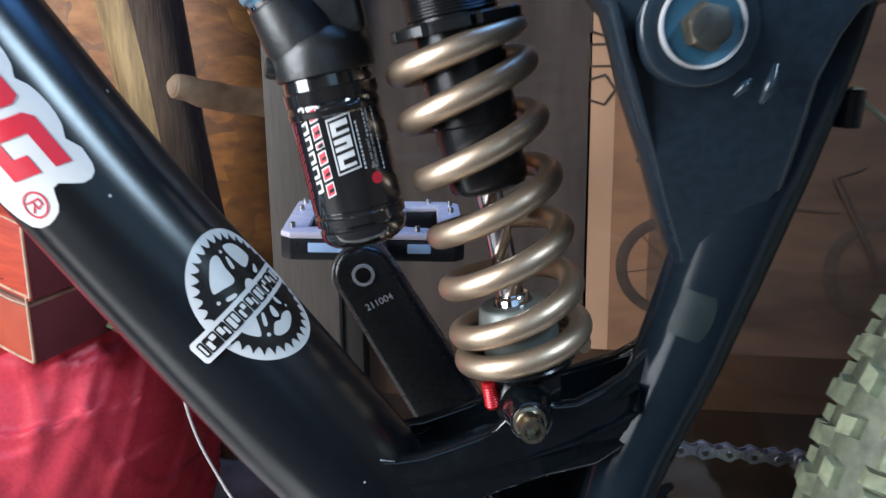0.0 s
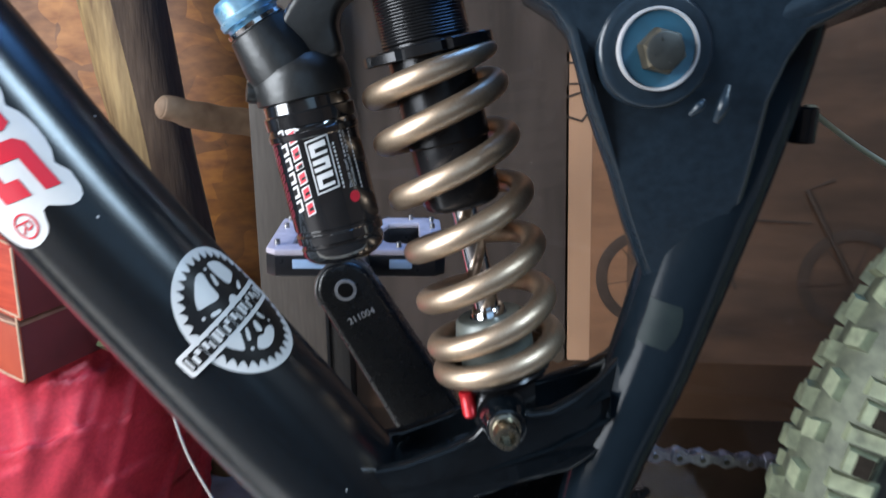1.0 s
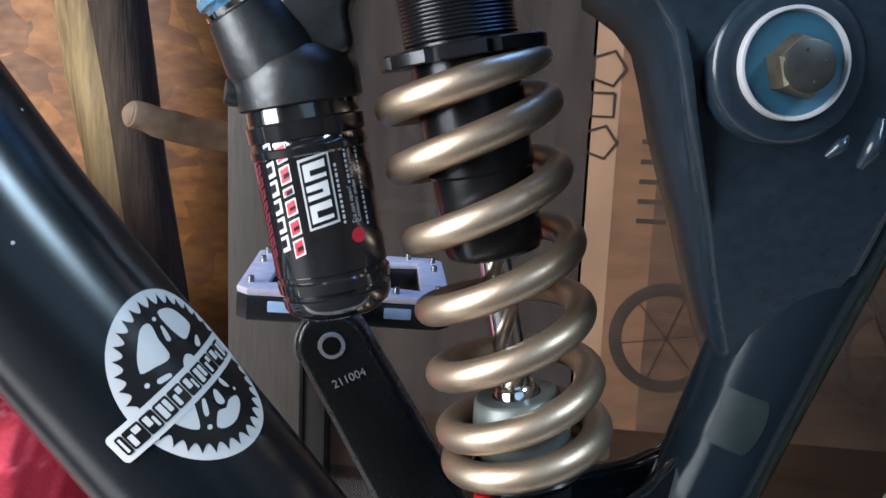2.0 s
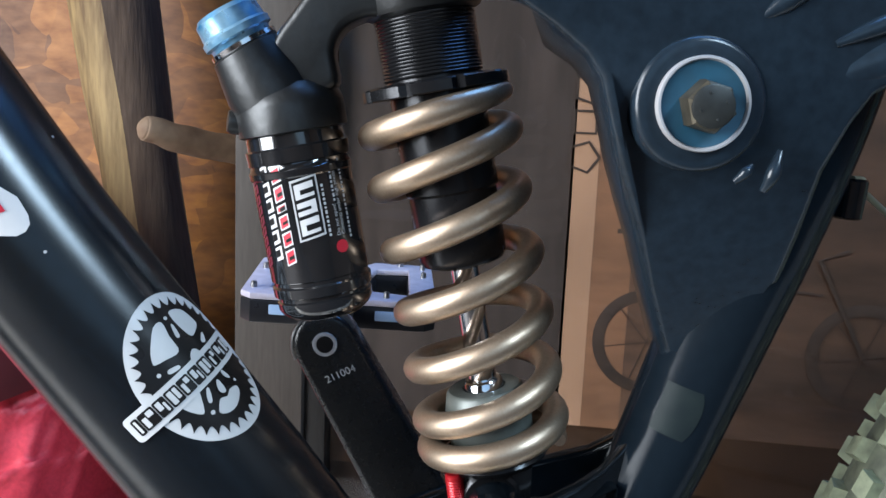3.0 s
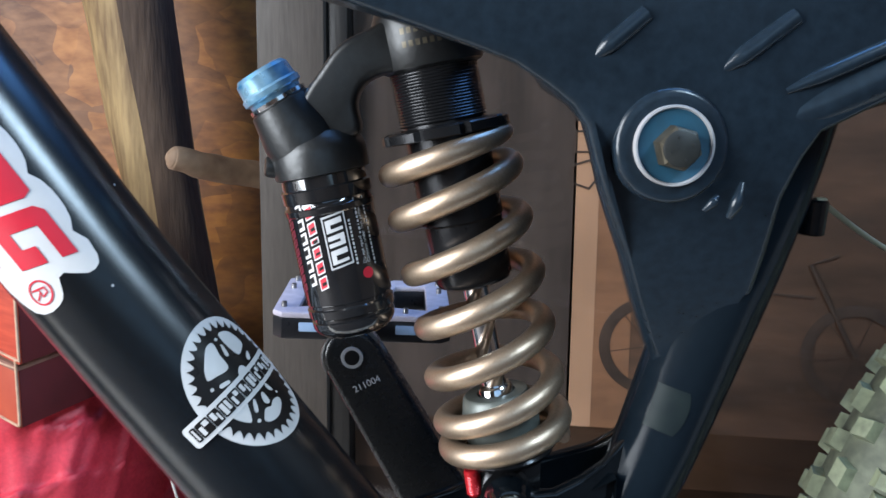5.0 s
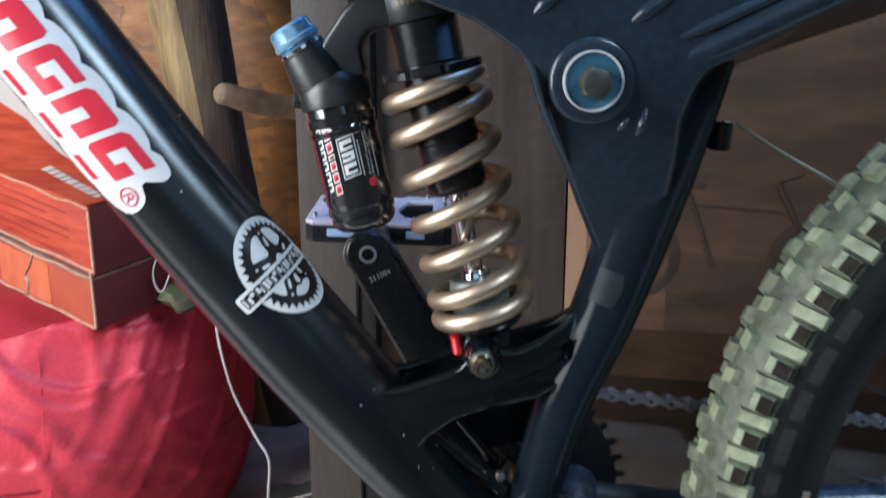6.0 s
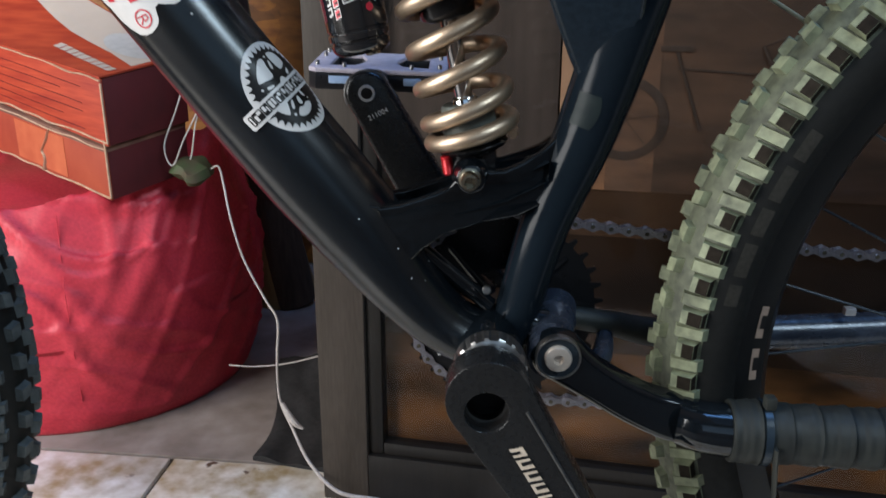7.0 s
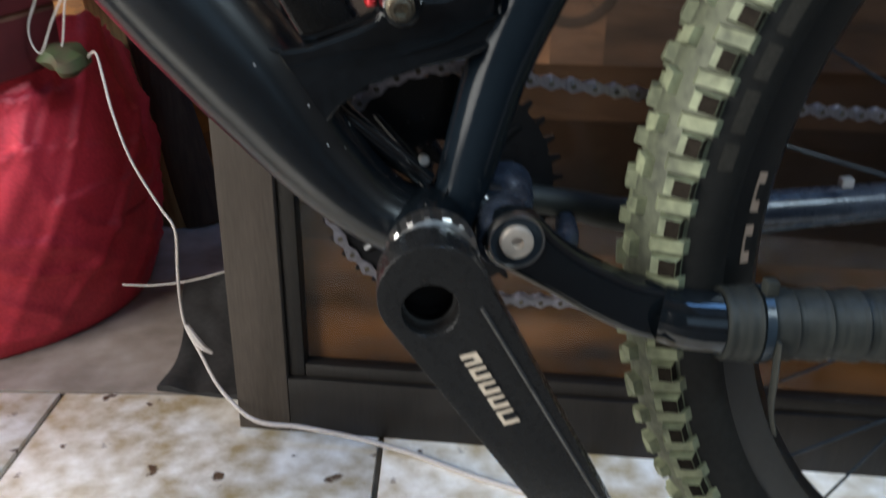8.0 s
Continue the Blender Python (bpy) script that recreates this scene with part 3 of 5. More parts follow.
# dull grey patch on the tube's flank under the gusset's tip
seat_line = smooth_path(SEAT, 141)
seat_rad = np.interp(np.linspace(0, 1, 141), np.linspace(0, 1, len(SEAT_R)), SEAT_R)
bm = bmesh.new()
rows = []
for k in range(66, 76):
    c, t = seat_line[k], (seat_line[k + 1] - seat_line[k - 1]).normalized()
    side = Vector((0, 1, 0)).cross(t).normalized()
    wide = 14 * math.sin(math.pi * (k - 65.2) / 10.6) ** 0.5
    rows.append([bm.verts.new(c + (Vector((0, -1, 0)) * math.cos(a) - side * math.sin(a)) * (seat_rad[k] + 0.0004)) for a in (radians(14 - wide + (34 + 0.9 * wide) * q / 14) for q in range(15))])
for p, q in zip(rows, rows[1:]):
    for k in range(14):
        bm.faces.new((p[k], p[k + 1], q[k + 1], q[k]))
part("tape_patch", bm, GREY_PATCH, seat_tube, "dull grey patch on the tube")

# the upper frame: a hollow web whose front face falls back towards the seat tube
FACE = 0.3585
UP = [(0.0827, 0.5816), (0.0792, 0.5902), (0.0743, 0.6048), (0.0700, 0.6194), (0.0656, 0.6312), (0.0614, 0.6436), (0.0582, 0.6560), (0.0552, 0.6670), (0.0499, 0.6740), (0.0407, 0.6809), (0.0297, 0.6878), (0.0188, 0.6918), (-0.0098, 0.7014), (-0.0488, 0.7141), (-0.0878, 0.7331), (-0.0975, 0.7721), (0.0488, 0.7721), (0.1366, 0.7721), (0.2097, 0.7721), (0.2097, 0.7019), (0.1498, 0.6711), (0.1384, 0.6655), (0.1322, 0.6560), (0.1258, 0.6419), (0.1210, 0.6219), (0.1161, 0.6053), (0.1093, 0.5868), (0.1005, 0.5736), (0.0912, 0.5712)]
bm = plate(UP, FACE, 0.462, 0.0030, 3)
for v in bm.verts:
    if v.co.y < 0.41:
        back = min(1.0, max(0.0, (0.652 - v.co.z) / 0.070)) * 0.0595
        k = 1 + back / 0.2585
        v.co.y += back
    else:
        k = 1.335
        if v.co.z > 0.684:
            v.co.y = 0.402 + 0.1 * (v.co.y - 0.462)
    v.co.x *= k
    v.co.z = 0.658 + (v.co.z - 0.658) * (k if v.co.z < 0.658 or v.co.y < 0.39 else 1.1)
upper = part("upper_frame", bm, SATIN_BLACK, bicycle, "broad black hollow upper frame", angle=50)


def ridge(a, b, r, y):
    return tube([(a[0], y, a[1]), ((a[0] + b[0]) / 2, y - 0.0006, (a[1] + b[1]) / 2), (b[0], y, b[1])], [0.4 * r, r, r, r, r], 16, 14)


part("rear_arm", tube([(0.115, 0.3680, 0.6658), (0.1385, 0.3655, 0.6752), (0.195, 0.365, 0.702), (0.273, 0.366, 0.738)], [0.006, 0.0085, 0.0098, 0.0105], 20, 20), SATIN_BLACK, upper)
part("upper_rib", ridge((0.1015, 0.6861), (0.1258, 0.7046), 0.0036, 0.3600), SATIN_BLACK, upper)
part("upper_rib", ridge((0.1240, 0.6795), (0.1707, 0.7004), 0.0030, 0.3590), SATIN_BLACK, upper)
part("upper_rib", ridge((0.0571, 0.6900), (0.0741, 0.7048), 0.0034, 0.3600), SATIN_BLACK, upper)
part("cable_guide", tube([(0.1068, 0.3590, 0.6356), (0.1085, 0.3570, 0.6409), (0.1107, 0.3585, 0.6478)], [0.0012, 0.0024, 0.0012], 10, 12), SATIN_BLACK, upper, "small welded cable guide")
part("cable_guide", tube([(0.0980, 0.3595, 0.6380), (0.1005, 0.3580, 0.6409), (0.1026, 0.3590, 0.6429)], [0.0010, 0.0018, 0.0010], 10, 12), SATIN_BLACK, upper)

# main rocker pivot
PV = (0.0850, 0.3835, 0.6605)
boss = part("pivot_boss", lathe([(0.018, 0.0204), (0.0248, 0.0200), (0.0258, 0.0192), (0.0263, 0.0180), (0.0263, 0.0165), (0.0263, 0.0)], PV, (0, -1, 0), 48), SATIN_BLACK, bicycle, "round raised boss")
part("pivot_ring", lathe([(0.024, 0.0140), (0.0285, 0.0140), (0.0290, 0.01375), (0.0290, 0.0131), (0.0282, 0.0127), (0.024, 0.0127)], PV, (0, -1, 0), 56, False), RING_SILVER, boss, "silver ring")
part("pivot_seal", lathe([(0.024, 0.0131), (0.0276, 0.0131), (0.0279, 0.0126), (0.0272, 0.0085), (0.0272, 0.0)], PV, (0, -1, 0), 48, False), BLUE_SEAL, boss, "blue rubber seal")
PB = (PV[0] + 0.0005, PV[1], PV[2] - 0.0007)
part("pivot_bolt", lathe([(0.0265, 0.0080), (0.0315, 0.0080), (0.0336, 0.0075), (0.0348, 0.0066), (0.0349, 0.0)], PB, (0, -1, 0), 6, False), DULL_STEEL, boss, "worn hexagon bolt", angle=20)
part("bolt_face", lathe([(0.0344, 0.0064), (0.0350, 0.0063), (0.0353, 0.0057), (0.0354, 0.0)], PB, (0, -1, 0), 32), BOLT_FACE, boss, "dark round bolt face with stamped dots")
for k in range(4):
    dot = 0.35 + k * math.pi / 2
    part("stamped_dot", lathe([(0.0351, 0.0006), (0.0355, 0.0004), (0.0355, 0.0)], (PB[0] + 0.0040 * math.cos(dot), PB[1], PB[2] + 0.0040 * math.sin(dot)), (0, -1, 0), 12), BOLT_FACE, boss)

stop = part("cable_stop", lathe([(-0.0075, 0.0046), (-0.0068, 0.0058), (0.0066, 0.0060), (0.0075, 0.0052), (0.0075, 0.0)], (0.1622, 0.410, 0.6300), (0.06, 0.0, 1.0), 20), FRAME_PAINT, bicycle, "black barrel cable stop")
part("brake_cable", tube([(0.1630, 0.410, 0.637), (0.1690, 0.414, 0.6365), (0.182, 0.44, 0.6330), (0.2147, 0.46, 0.6152), (0.26, 0.48, 0.592), (0.31, 0.50, 0.560)], 0.0014, 30, 10), CABLE, stop, "pale cable")

# lower shock yoke: two cheek plates with a web between
YOKE = [(-0.0340, 0.4905), (-0.0260, 0.4868), (-0.0178, 0.4857), (-0.006, 0.4874), (0.0061, 0.4915), (0.0160, 0.4950), (0.0245, 0.4990), (0.0300, 0.5050), (0.0340, 0.5110), (0.0385, 0.5128), (0.0440, 0.5112), (0.0500, 0.5092), (0.0585, 0.5098), (0.0695, 0.5142), (0.0806, 0.5195), (0.0890, 0.5265), (0.0960, 0.5350), (0.1000, 0.530), (0.0900, 0.4880), (0.068, 0.4800), (0.045, 0.4760), (0.022, 0.4680), (0.008, 0.458), (-0.001, 0.448), (-0.008, 0.456), (-0.020, 0.472)]


def yoke_plate(y0, y1, way):
    """One cheek, bent in towards the seat tube at its rear end."""
    bm = plate(YOKE, y0, y1, 0.0018, 3)
    for v in bm.verts:
        v.co.y += way * 0.0135 * min(1.0, max(0.0, (v.co.x - 0.058) / 0.034)) ** 1.6
    return bm


yoke = part("shock_yoke", yoke_plate(0.4085, 0.4155, 1), FRAME_PAINT, bicycle, "gloss black forked shock mount", angle=60)
part("yoke_cheek", yoke_plate(0.4445, 0.4515, -1), FRAME_PAINT, yoke, angle=60)
web_line = [(-0.028, 0.4815), (-0.010, 0.4800), (0.006, 0.4840), (0.022, 0.4905), (0.040, 0.4950), (0.060, 0.501), (0.086, 0.514)]
web = bmesh.new()
rows_ = [[web.verts.new((x, y, z)) for y in (0.413, 0.447)] for x, z in web_line]
low_ = [[web.verts.new((x, y, z - 0.012)) for y in (0.413, 0.447)] for x, z in web_line]
for a, b in ((rows_, 0), (low_, 0)):
    for p, q in zip(a, a[1:]):
        web.faces.new((p[0], p[1], q[1], q[0]))
for k in (0, -1):
    web.faces.new((rows_[k][0], rows_[k][1], low_[k][1], low_[k][0]))
part("yoke_web", web, FRAME_PAINT, yoke)
part("weld_bead", tube([(-0.0365, 0.4150, 0.4935), (-0.0315, 0.4095, 0.4890), (-0.0255, 0.4083, 0.4865), (-0.0180, 0.4083, 0.4856)], [0.0006, 0.0022, 0.0019, 0.0008], 18, 10), FRAME_PAINT, yoke, "glossy weld bead")
part("weld_bead", tube([(-0.0300, 0.4180, 0.4850), (-0.0268, 0.4300, 0.4838), (-0.0262, 0.4440, 0.4832)], [0.0008, 0.0020, 0.0012], 14, 10), FRAME_PAINT, yoke)
part("bolt_boss", lathe([(-0.002, 0.0105), (0.006, 0.0092), (0.009, 0.0086), (0.0095, 0.0078), (0.0095, 0)], (0.038, 0.4085, 0.5065), (0, -1, 0), 32), FRAME_PAINT, yoke)
part("shock_bolt", lathe([(0.0, 0.0068), (0.0020, 0.0068), (0.0024, 0.0056), (0.0098, 0.0054), (0.0108, 0.0049), (0.0110, 0.0034), (0.0060, 0.0031), (0.0060, 0.0)], (0.0372, 0.3985, 0.5072), (0, -1, 0), 32), GOLD_STEEL, yoke, "brassy socket bolt")
part("bolt_nut", lathe([(0.0, 0.0085), (0.008, 0.0075), (0.008, 0.0)], (0.0375, 0.4515, 0.5065), (0, 1, 0), 6), GOLD_STEEL, yoke)
part("tube_brace", tube([(0.000, Y0, 0.4570), (0.0101, Y0, 0.4483), (0.028, Y0, 0.4330), (0.0453, Y0, 0.4182), (0.052, Y0, 0.412)], [0.0075, 0.0058, 0.0056, 0.0056, 0.006], 20, 20), FRAME_PAINT, yoke, "slim gloss black brace tube")

# coil shock
shock = new("shock_absorber")
shock.parent = bicycle
shock["label"] = "coil shock with a piggyback reservoir"
BASE = Vector((0.0383, Y0, 0.5275))
AX = Vector((-0.2037, 0.0, 0.979)).normalized()
SIDE = Vector((AX.z, 0, -AX.x))
LEFT_MARKS = [-0.0005, 0.0128, 0.0345, 0.0590, 0.0835, 0.1080, 0.1285]


def coil(u):
    marks = [-0.0035] + LEFT_MARKS + [0.1335]
    us = [-0.6] + list(range(7)) + [6.7]
    return float(np.interp(u, us, marks))


pts, rad = [], []
U0, U1 = -0.55, 6.55
for i in range(421):
    u = U0 + (U1 - U0) * i / 420
    h = sum(coil(u + d) for d in (-0.24, -0.16, -0.08, 0, 0.08, 0.16, 0.24)) / 7
    a = math.pi - 2 * math.pi * u
    # the coils sit a little askew on the body, more so towards the top
    h += 0.0026 * min(1.0, max(0.0, u / 2)) * math.cos(a) + 0.0014 * max(0.0, 1 - abs(u - 2))
    lean = 0.0007 - 0.0016 * min(1.0, max(0.0, (u - 3.2) / 1.4))
    pts.append(BASE + AX * h + SIDE * (lean + 0.0258 * math.cos(a)) + Vector((0, -0.0258 * math.sin(a), 0)))
    edge = min(u - U0, U1 - u)
    rad.append(0.0052 * (0.55 + 0.45 * min(1, edge / 0.3)))
part("coil_spring", tube(pts, rad, 0, 20, True, (0.2, 0, 0.98)), SPRING_PAINT, shock, "matt bronze coil spring", angle=80)


def ax(profile, material, name, seg=44, angle=38, label="", off=(0, 0, 0)):
    return part(name, lathe(profile, BASE + Vector(off), AX, seg), material, shock, label, angle)


ax([(-0.0105, 0.016), (-0.0085, 0.0205), (-0.0062, 0.0222), (-0.0050, 0.0215), (-0.0050, 0.014)], ANODISED, "lower_spring_seat")
ax([(-0.004, 0.0165), (0.009, 0.0172), (0.0135, 0.0168), (0.0205, 0.0152), (0.0215, 0.0140), (0.0215, 0.0086), (0.0195, 0.0082)], COLLAR_GREY, "bump_collar", label="grey stepped collar")
ax([(0.016, 0.0082), (0.0235, 0.0078), (0.0250, 0.0068), (0.0250, 0.0)], CHROME, "shaft_nut")
ax([(-0.002, 0.0056), (0.08, 0.0056)], CHROME, "shaft", label="chrome shaft")
ax([(0.0715, 0.0), (0.0715, 0.0120), (0.073, 0.0158), (0.0755, 0.0170), (0.1000, 0.0170), (0.1010, 0.0178), (0.1440, 0.0178)], ANODISED, "shock_body", label="black anodised body")
thread = []
h = 0.1435
while h < 0.168:
    thread += [(h, 0.0186), (h + 0.0005, 0.0190), (h + 0.0010, 0.0186)]
    h += 0.00125
ax([(0.143, 0.017)] + thread + [(0.169, 0.0186)], ANODISED, "threaded_body", 48, 20, "finely threaded black body")
# notched preload collar
bm = lathe([(0.1372, 0.019), (0.1372, 0.0270), (0.1376, 0.0276), (0.1412, 0.0276), (0.1418, 0.0268), (0.1424, 0.0205), (0.1424, 0.019)], BASE, AX, 72, False)
for v in bm.verts:
    d = v.co - BASE
    h = d.dot(AX)
    r = (d - AX * h)
    a = math.atan2(r.y, r.dot(SIDE))
    if r.length > 0.025 and (a / (2 * math.pi) * 9) % 1 < 0.2 and h > 0.1374:
        v.co = BASE + AX * h + r.normalized() * 0.0260
collar = part("preload_collar", bm, ANODISED, shock, "notched black ring", 25)

HB = BASE + AX * 0.1655
part("upper_housing", lathe([(0.0, 0.0188), (0.0012, 0.0212), (0.003, 0.0220), (0.022, 0.0222), (0.0255, 0.0205), (0.030, 0.0160), (0.040, 0.0130), (0.040, 0.0)], HB, AX, 48), HOUSING, shock, "grey cast housing")
part("upper_eye", lathe([(-0.020, 0.012), (-0.018, 0.0135), (0.018, 0.0135), (0.020, 0.012)], BASE + AX * 0.209 + Vector((0, 0, 0)), (0, 1, 0), 36), HOUSING, shock)
part("upper_eye_bolt", lathe([(0.020, 0.0075), (0.026, 0.0070), (0.027, 0.006), (0.027, 0.0)], BASE + AX * 0.209, (0, -1, 0), 24), STEEL, shock)
for k in range(2):
    for j in range(7 - k):
        a = radians(-118 + j * 7.5)
        mid = HB + AX * (0.0155 - 0.0052 * k)
        rdir = SIDE * math.cos(-a) * 1.0 + Vector((0, -1, 0)) * math.sin(-a)
        tdir = AX.cross(rdir).normalized()
        p = mid + rdir * 0.02222
        bm = bmesh.new()
        vs = [bm.verts.new(p + tdir * (sx * 0.0009) + AX * (sz * 0.0012)) for sx, sz in ((-1, -1), (1, -1), (1, 1), (-1, 1))]
        bm.faces.new(vs)
        part("housing_mark", bm, DULL_STEEL, shock)

# piggyback reservoir
RB = Vector((-0.0283, 0.427, 0.5800))
RX = Vector((-0.2020, 0.0, 0.979)).normalized()
RS = Vector((RX.z, 0, -RX.x))
reservoir = part("reservoir", lathe([(-0.0020, 0.0), (-0.0020, 0.0140), (0.0, 0.0165), (0.0022, 0.0178), (0.0050, 0.0180), (0.0056, 0.0172), (0.0066, 0.0172), (0.0074, 0.0186), (0.0108, 0.0188), (0.0116, 0.0180), (0.0128, 0.0180), (0.0134, 0.0186), (0.0510, 0.0186), (0.0516, 0.0191), (0.0538, 0.0193), (0.0546, 0.0186), (0.0562, 0.0182), (0.0566, 0.0190), (0.0615, 0.0192), (0.0622, 0.0182), (0.068, 0.0180)], RB, RX, 56), RES_BLACK, shock, "gloss black reservoir with a printed label", 30)
part("reservoir_stud", lathe([(-0.004, 0.0), (-0.004, 0.0045), (-0.0015, 0.005)], RB + RS * 0.006, RX, 20), GOLD_STEEL, reservoir)
part("reservoir_head", lathe([(0.0665, 0.0186), (0.0672, 0.0200), (0.0760, 0.0202), (0.0800, 0.0190), (0.0840, 0.0150), (0.0850, 0.0)], RB, RX, 48), HOUSING, shock, "grey cast reservoir head")
part("head_screw", lathe([(-0.006, 0.0045), (0.0015, 0.0045), (0.0030, 0.0038), (0.0034, 0.0)], RB + RX * 0.0735 - RS * 0.0195 + Vector((0, -0.004, 0)), (-0.93, -0.25, 0.1), 20), HOUSING, shock)
ND = Vector((-0.52, -0.05, 0.85)).normalized()
NB = Vector((-0.0475, 0.425, 0.6555))
part("head_neck", lathe([(-0.008, 0.0165), (0.008, 0.0158), (0.018, 0.0138), (0.0215, 0.0132), (0.0225, 0.0118), (0.0225, 0.0)], NB, ND, 44), HOUSING, shock)
part("knob_washer", lathe([(0.0222, 0.0122), (0.0226, 0.0127), (0.0242, 0.0127), (0.0246, 0.0118)], NB, ND, 44), CHROME, shock, "bright washer")
part("adjuster_knob", lathe([(0.0244, 0.0112), (0.0262, 0.0116), (0.0268, 0.0130), (0.0290, 0.0131), (0.0300, 0.0122), (0.0355, 0.0118), (0.0372, 0.0104), (0.0376, 0.0)], NB, ND, 26), BLUE_KNOB, shock, "scuffed blue anodised knob", 24)
ARM = [(-0.050, 0.6735), (-0.0415, 0.6880), (-0.0330, 0.6985), (-0.0225, 0.7040), (-0.006, 0.712), (-0.004, 0.690), (-0.0165, 0.6865), (-0.0235, 0.6825), (-0.0270, 0.6750), (-0.0265, 0.6620), (-0.045, 0.6600)]
part("reservoir_bridge", plate(curve_loop(ARM, 55), 0.4155, 0.4385, 0.005, 4), HOUSING, shock, "cast bridge arm", angle=60)
part("red_adjuster", lathe([(0.0, 0.0), (0.0, 0.0028)] + [(0.0008 + 0.00055 * k, 0.0036 if k % 2 else 0.0033) for k in range(18)] + [(0.0115, 0.0035), (0.0120, 0.0028), (0.012, 0.0)], (0.0245, 0.418, 0.5050), (-0.16, 0.0, 0.98), 22), RED_KNOB, shock, "knurled red knob", 20)
part("lower_eye", lathe([(-0.0145, 0.0105), (-0.013, 0.012), (0.013, 0.012), (0.0145, 0.0105)], (0.0375, Y0, 0.5065), (0, 1, 0), 32), ANODISED, shock)
part("lower_clevis", box(0.026, 0.054, 0.4175, 0.4425, 0.500, 0.526, 0.004), ANODISED, shock)


def on_reservoir(h, deg, r=0.0188):
    """deg: 0 faces the side, negative towards the front wheel."""
    a = radians(deg)
    return RB + RX * (h + 0.0055) + RS * (r * math.sin(a)) + Vector((0, -r * math.cos(a), 0))


def res_patch(h0, h1, d0, d1, material, r=0.0188, shear=0.0, name="label_bar"):
    bm = bmesh.new()
    n = max(2, int(abs(d1 - d0) / 6) + 1)
    rows = []
    for i in range(n + 1):
        d = d0 + (d1 - d0) * i / n
        e = shear * i / n
        rows.append((bm.verts.new(on_reservoir(h0 + e, d, r)), bm.verts.new(on_reservoir(h1 + e, d, r))))
    for a, b in zip(rows, rows[1:]):
        bm.faces.new((a[0], b[0], b[1], a[1]))
    return part(name, bm, material, reservoir)


# label: a white-rimmed maker's mark, two rows of blocks, thin lines and a red dot
res_patch(0.0225, 0.0445, -9, 21, PRINT_GREY, 0.01880, 0.0015, "label_mark")
res_patch(0.0233, 0.0437, -7, 19, STICKER_BLACK, 0.01886, 0.0015, "label_mark")
for h0, h1 in ((0.0245, 0.0302), (0.0315, 0.0362), (0.0375, 0.0428)):
    res_patch(h0, h1, -5, 16, STICKER_WHITE, 0.01892, 0.0012)
    res_patch(h0 + 0.0017, h1 - 0.0019, *((1, 16.2) if h0 < 0.03 or h0 > 0.036 else (-5.2, 10)), STICKER_BLACK, 0.01898, 0.0008)
h = 0.0145
for w in (0.0062, 0.0060, 0.0058, 0.0034, 0.0062, 0.0062):
    res_patch(h, h + w - 0.0008, -29, -17, STICKER_WHITE, 0.01880, 0.0012)
    res_patch(h + 0.0006, h + w - 0.0014, -27.6, -18.4, STICKER_RED, 0.01886, 0.0012)
    res_patch(h + 0.0020, h + w - 0.0028, -25, -18.3, STICKER_BLACK, 0.01892, 0.0008)
    h += w + 0.0004
h = 0.0165
for w in (0.0056, 0.0056, 0.0054, 0.0056, 0.0054, 0.0056):
    res_patch(h, h + w - 0.0007, -43, -33, STICKER_WHITE, 0.01880, 0.0010)
    res_patch(h + 0.0013, h + w - 0.0018, -43.2, -36, STICKER_BLACK, 0.01886, 0.0008)
    h += w + 0.0003
for i in range(9):
    h = 0.0135 + i * 0.0038
    res_patch(h, h + 0.0030, -66, -54, DULL_RED, 0.01880, 0.002)
    res_patch(h + 0.001, h + 0.0020, -63, -57, RES_BLACK, 0.01886, 0.002)
for d, h0, h1 in ((24, 0.023, 0.0425), (36, 0.0350, 0.050), (50, 0.021, 0.050)):
    h = h0
    k = 0
    while h < h1:
        w = (0.0009, 0.0014, 0.0007, 0.0011)[k % 4]
        res_patch(h, min(h1, h + w), d, d + 2.6, PRINT_GREY)
        h += w + 0.0006
        k += 1
bm = bmesh.new()
c = [bm.verts.new(on_reservoir(0.0185 + 0.0024 * math.sin(a), 37 + 7.5 * math.cos(a), 0.01884)) for a in (2 * math.pi * i / 20 for i in range(20))]
bm.faces.new(c)
part("label_dot", bm, STICKER_RED, reservoir)



def res_text(words, h0, deg, size, material):
    """Small print that runs up the sleeve."""
    data = bpy.data.curves.new("print", "FONT")
    data.body, data.size, data.resolution_u = words, size, 2
    ob = bpy.data.objects.new("print", data)
    mesh = bpy.data.meshes.new_from_object(ob)
    bpy.data.objects.remove(ob)
    for v in mesh.vertices:
        v.co = on_reservoir(h0 + v.co.x, deg - math.degrees(v.co.y / 0.0188), 0.01885)
    bm = bmesh.new()
    bm.from_mesh(mesh)
    bpy.data.meshes.remove(mesh)
    part("small_print", bm, material, reservoir)


res_text("Do not open!", 0.0225, 37.5, 0.0021, PRINT_GREY)
res_text("Contents under high pressure", 0.0225, 43.5, 0.0021, PRINT_GREY)

part("clip_bolt", lathe([(0.0, 0.0030), (0.004, 0.0030), (0.005, 0.0022), (0.005, 0.0)], (0.0495, 0.4200, 0.4275), (0.0, -1, 0.2), 16), STEEL, yoke)

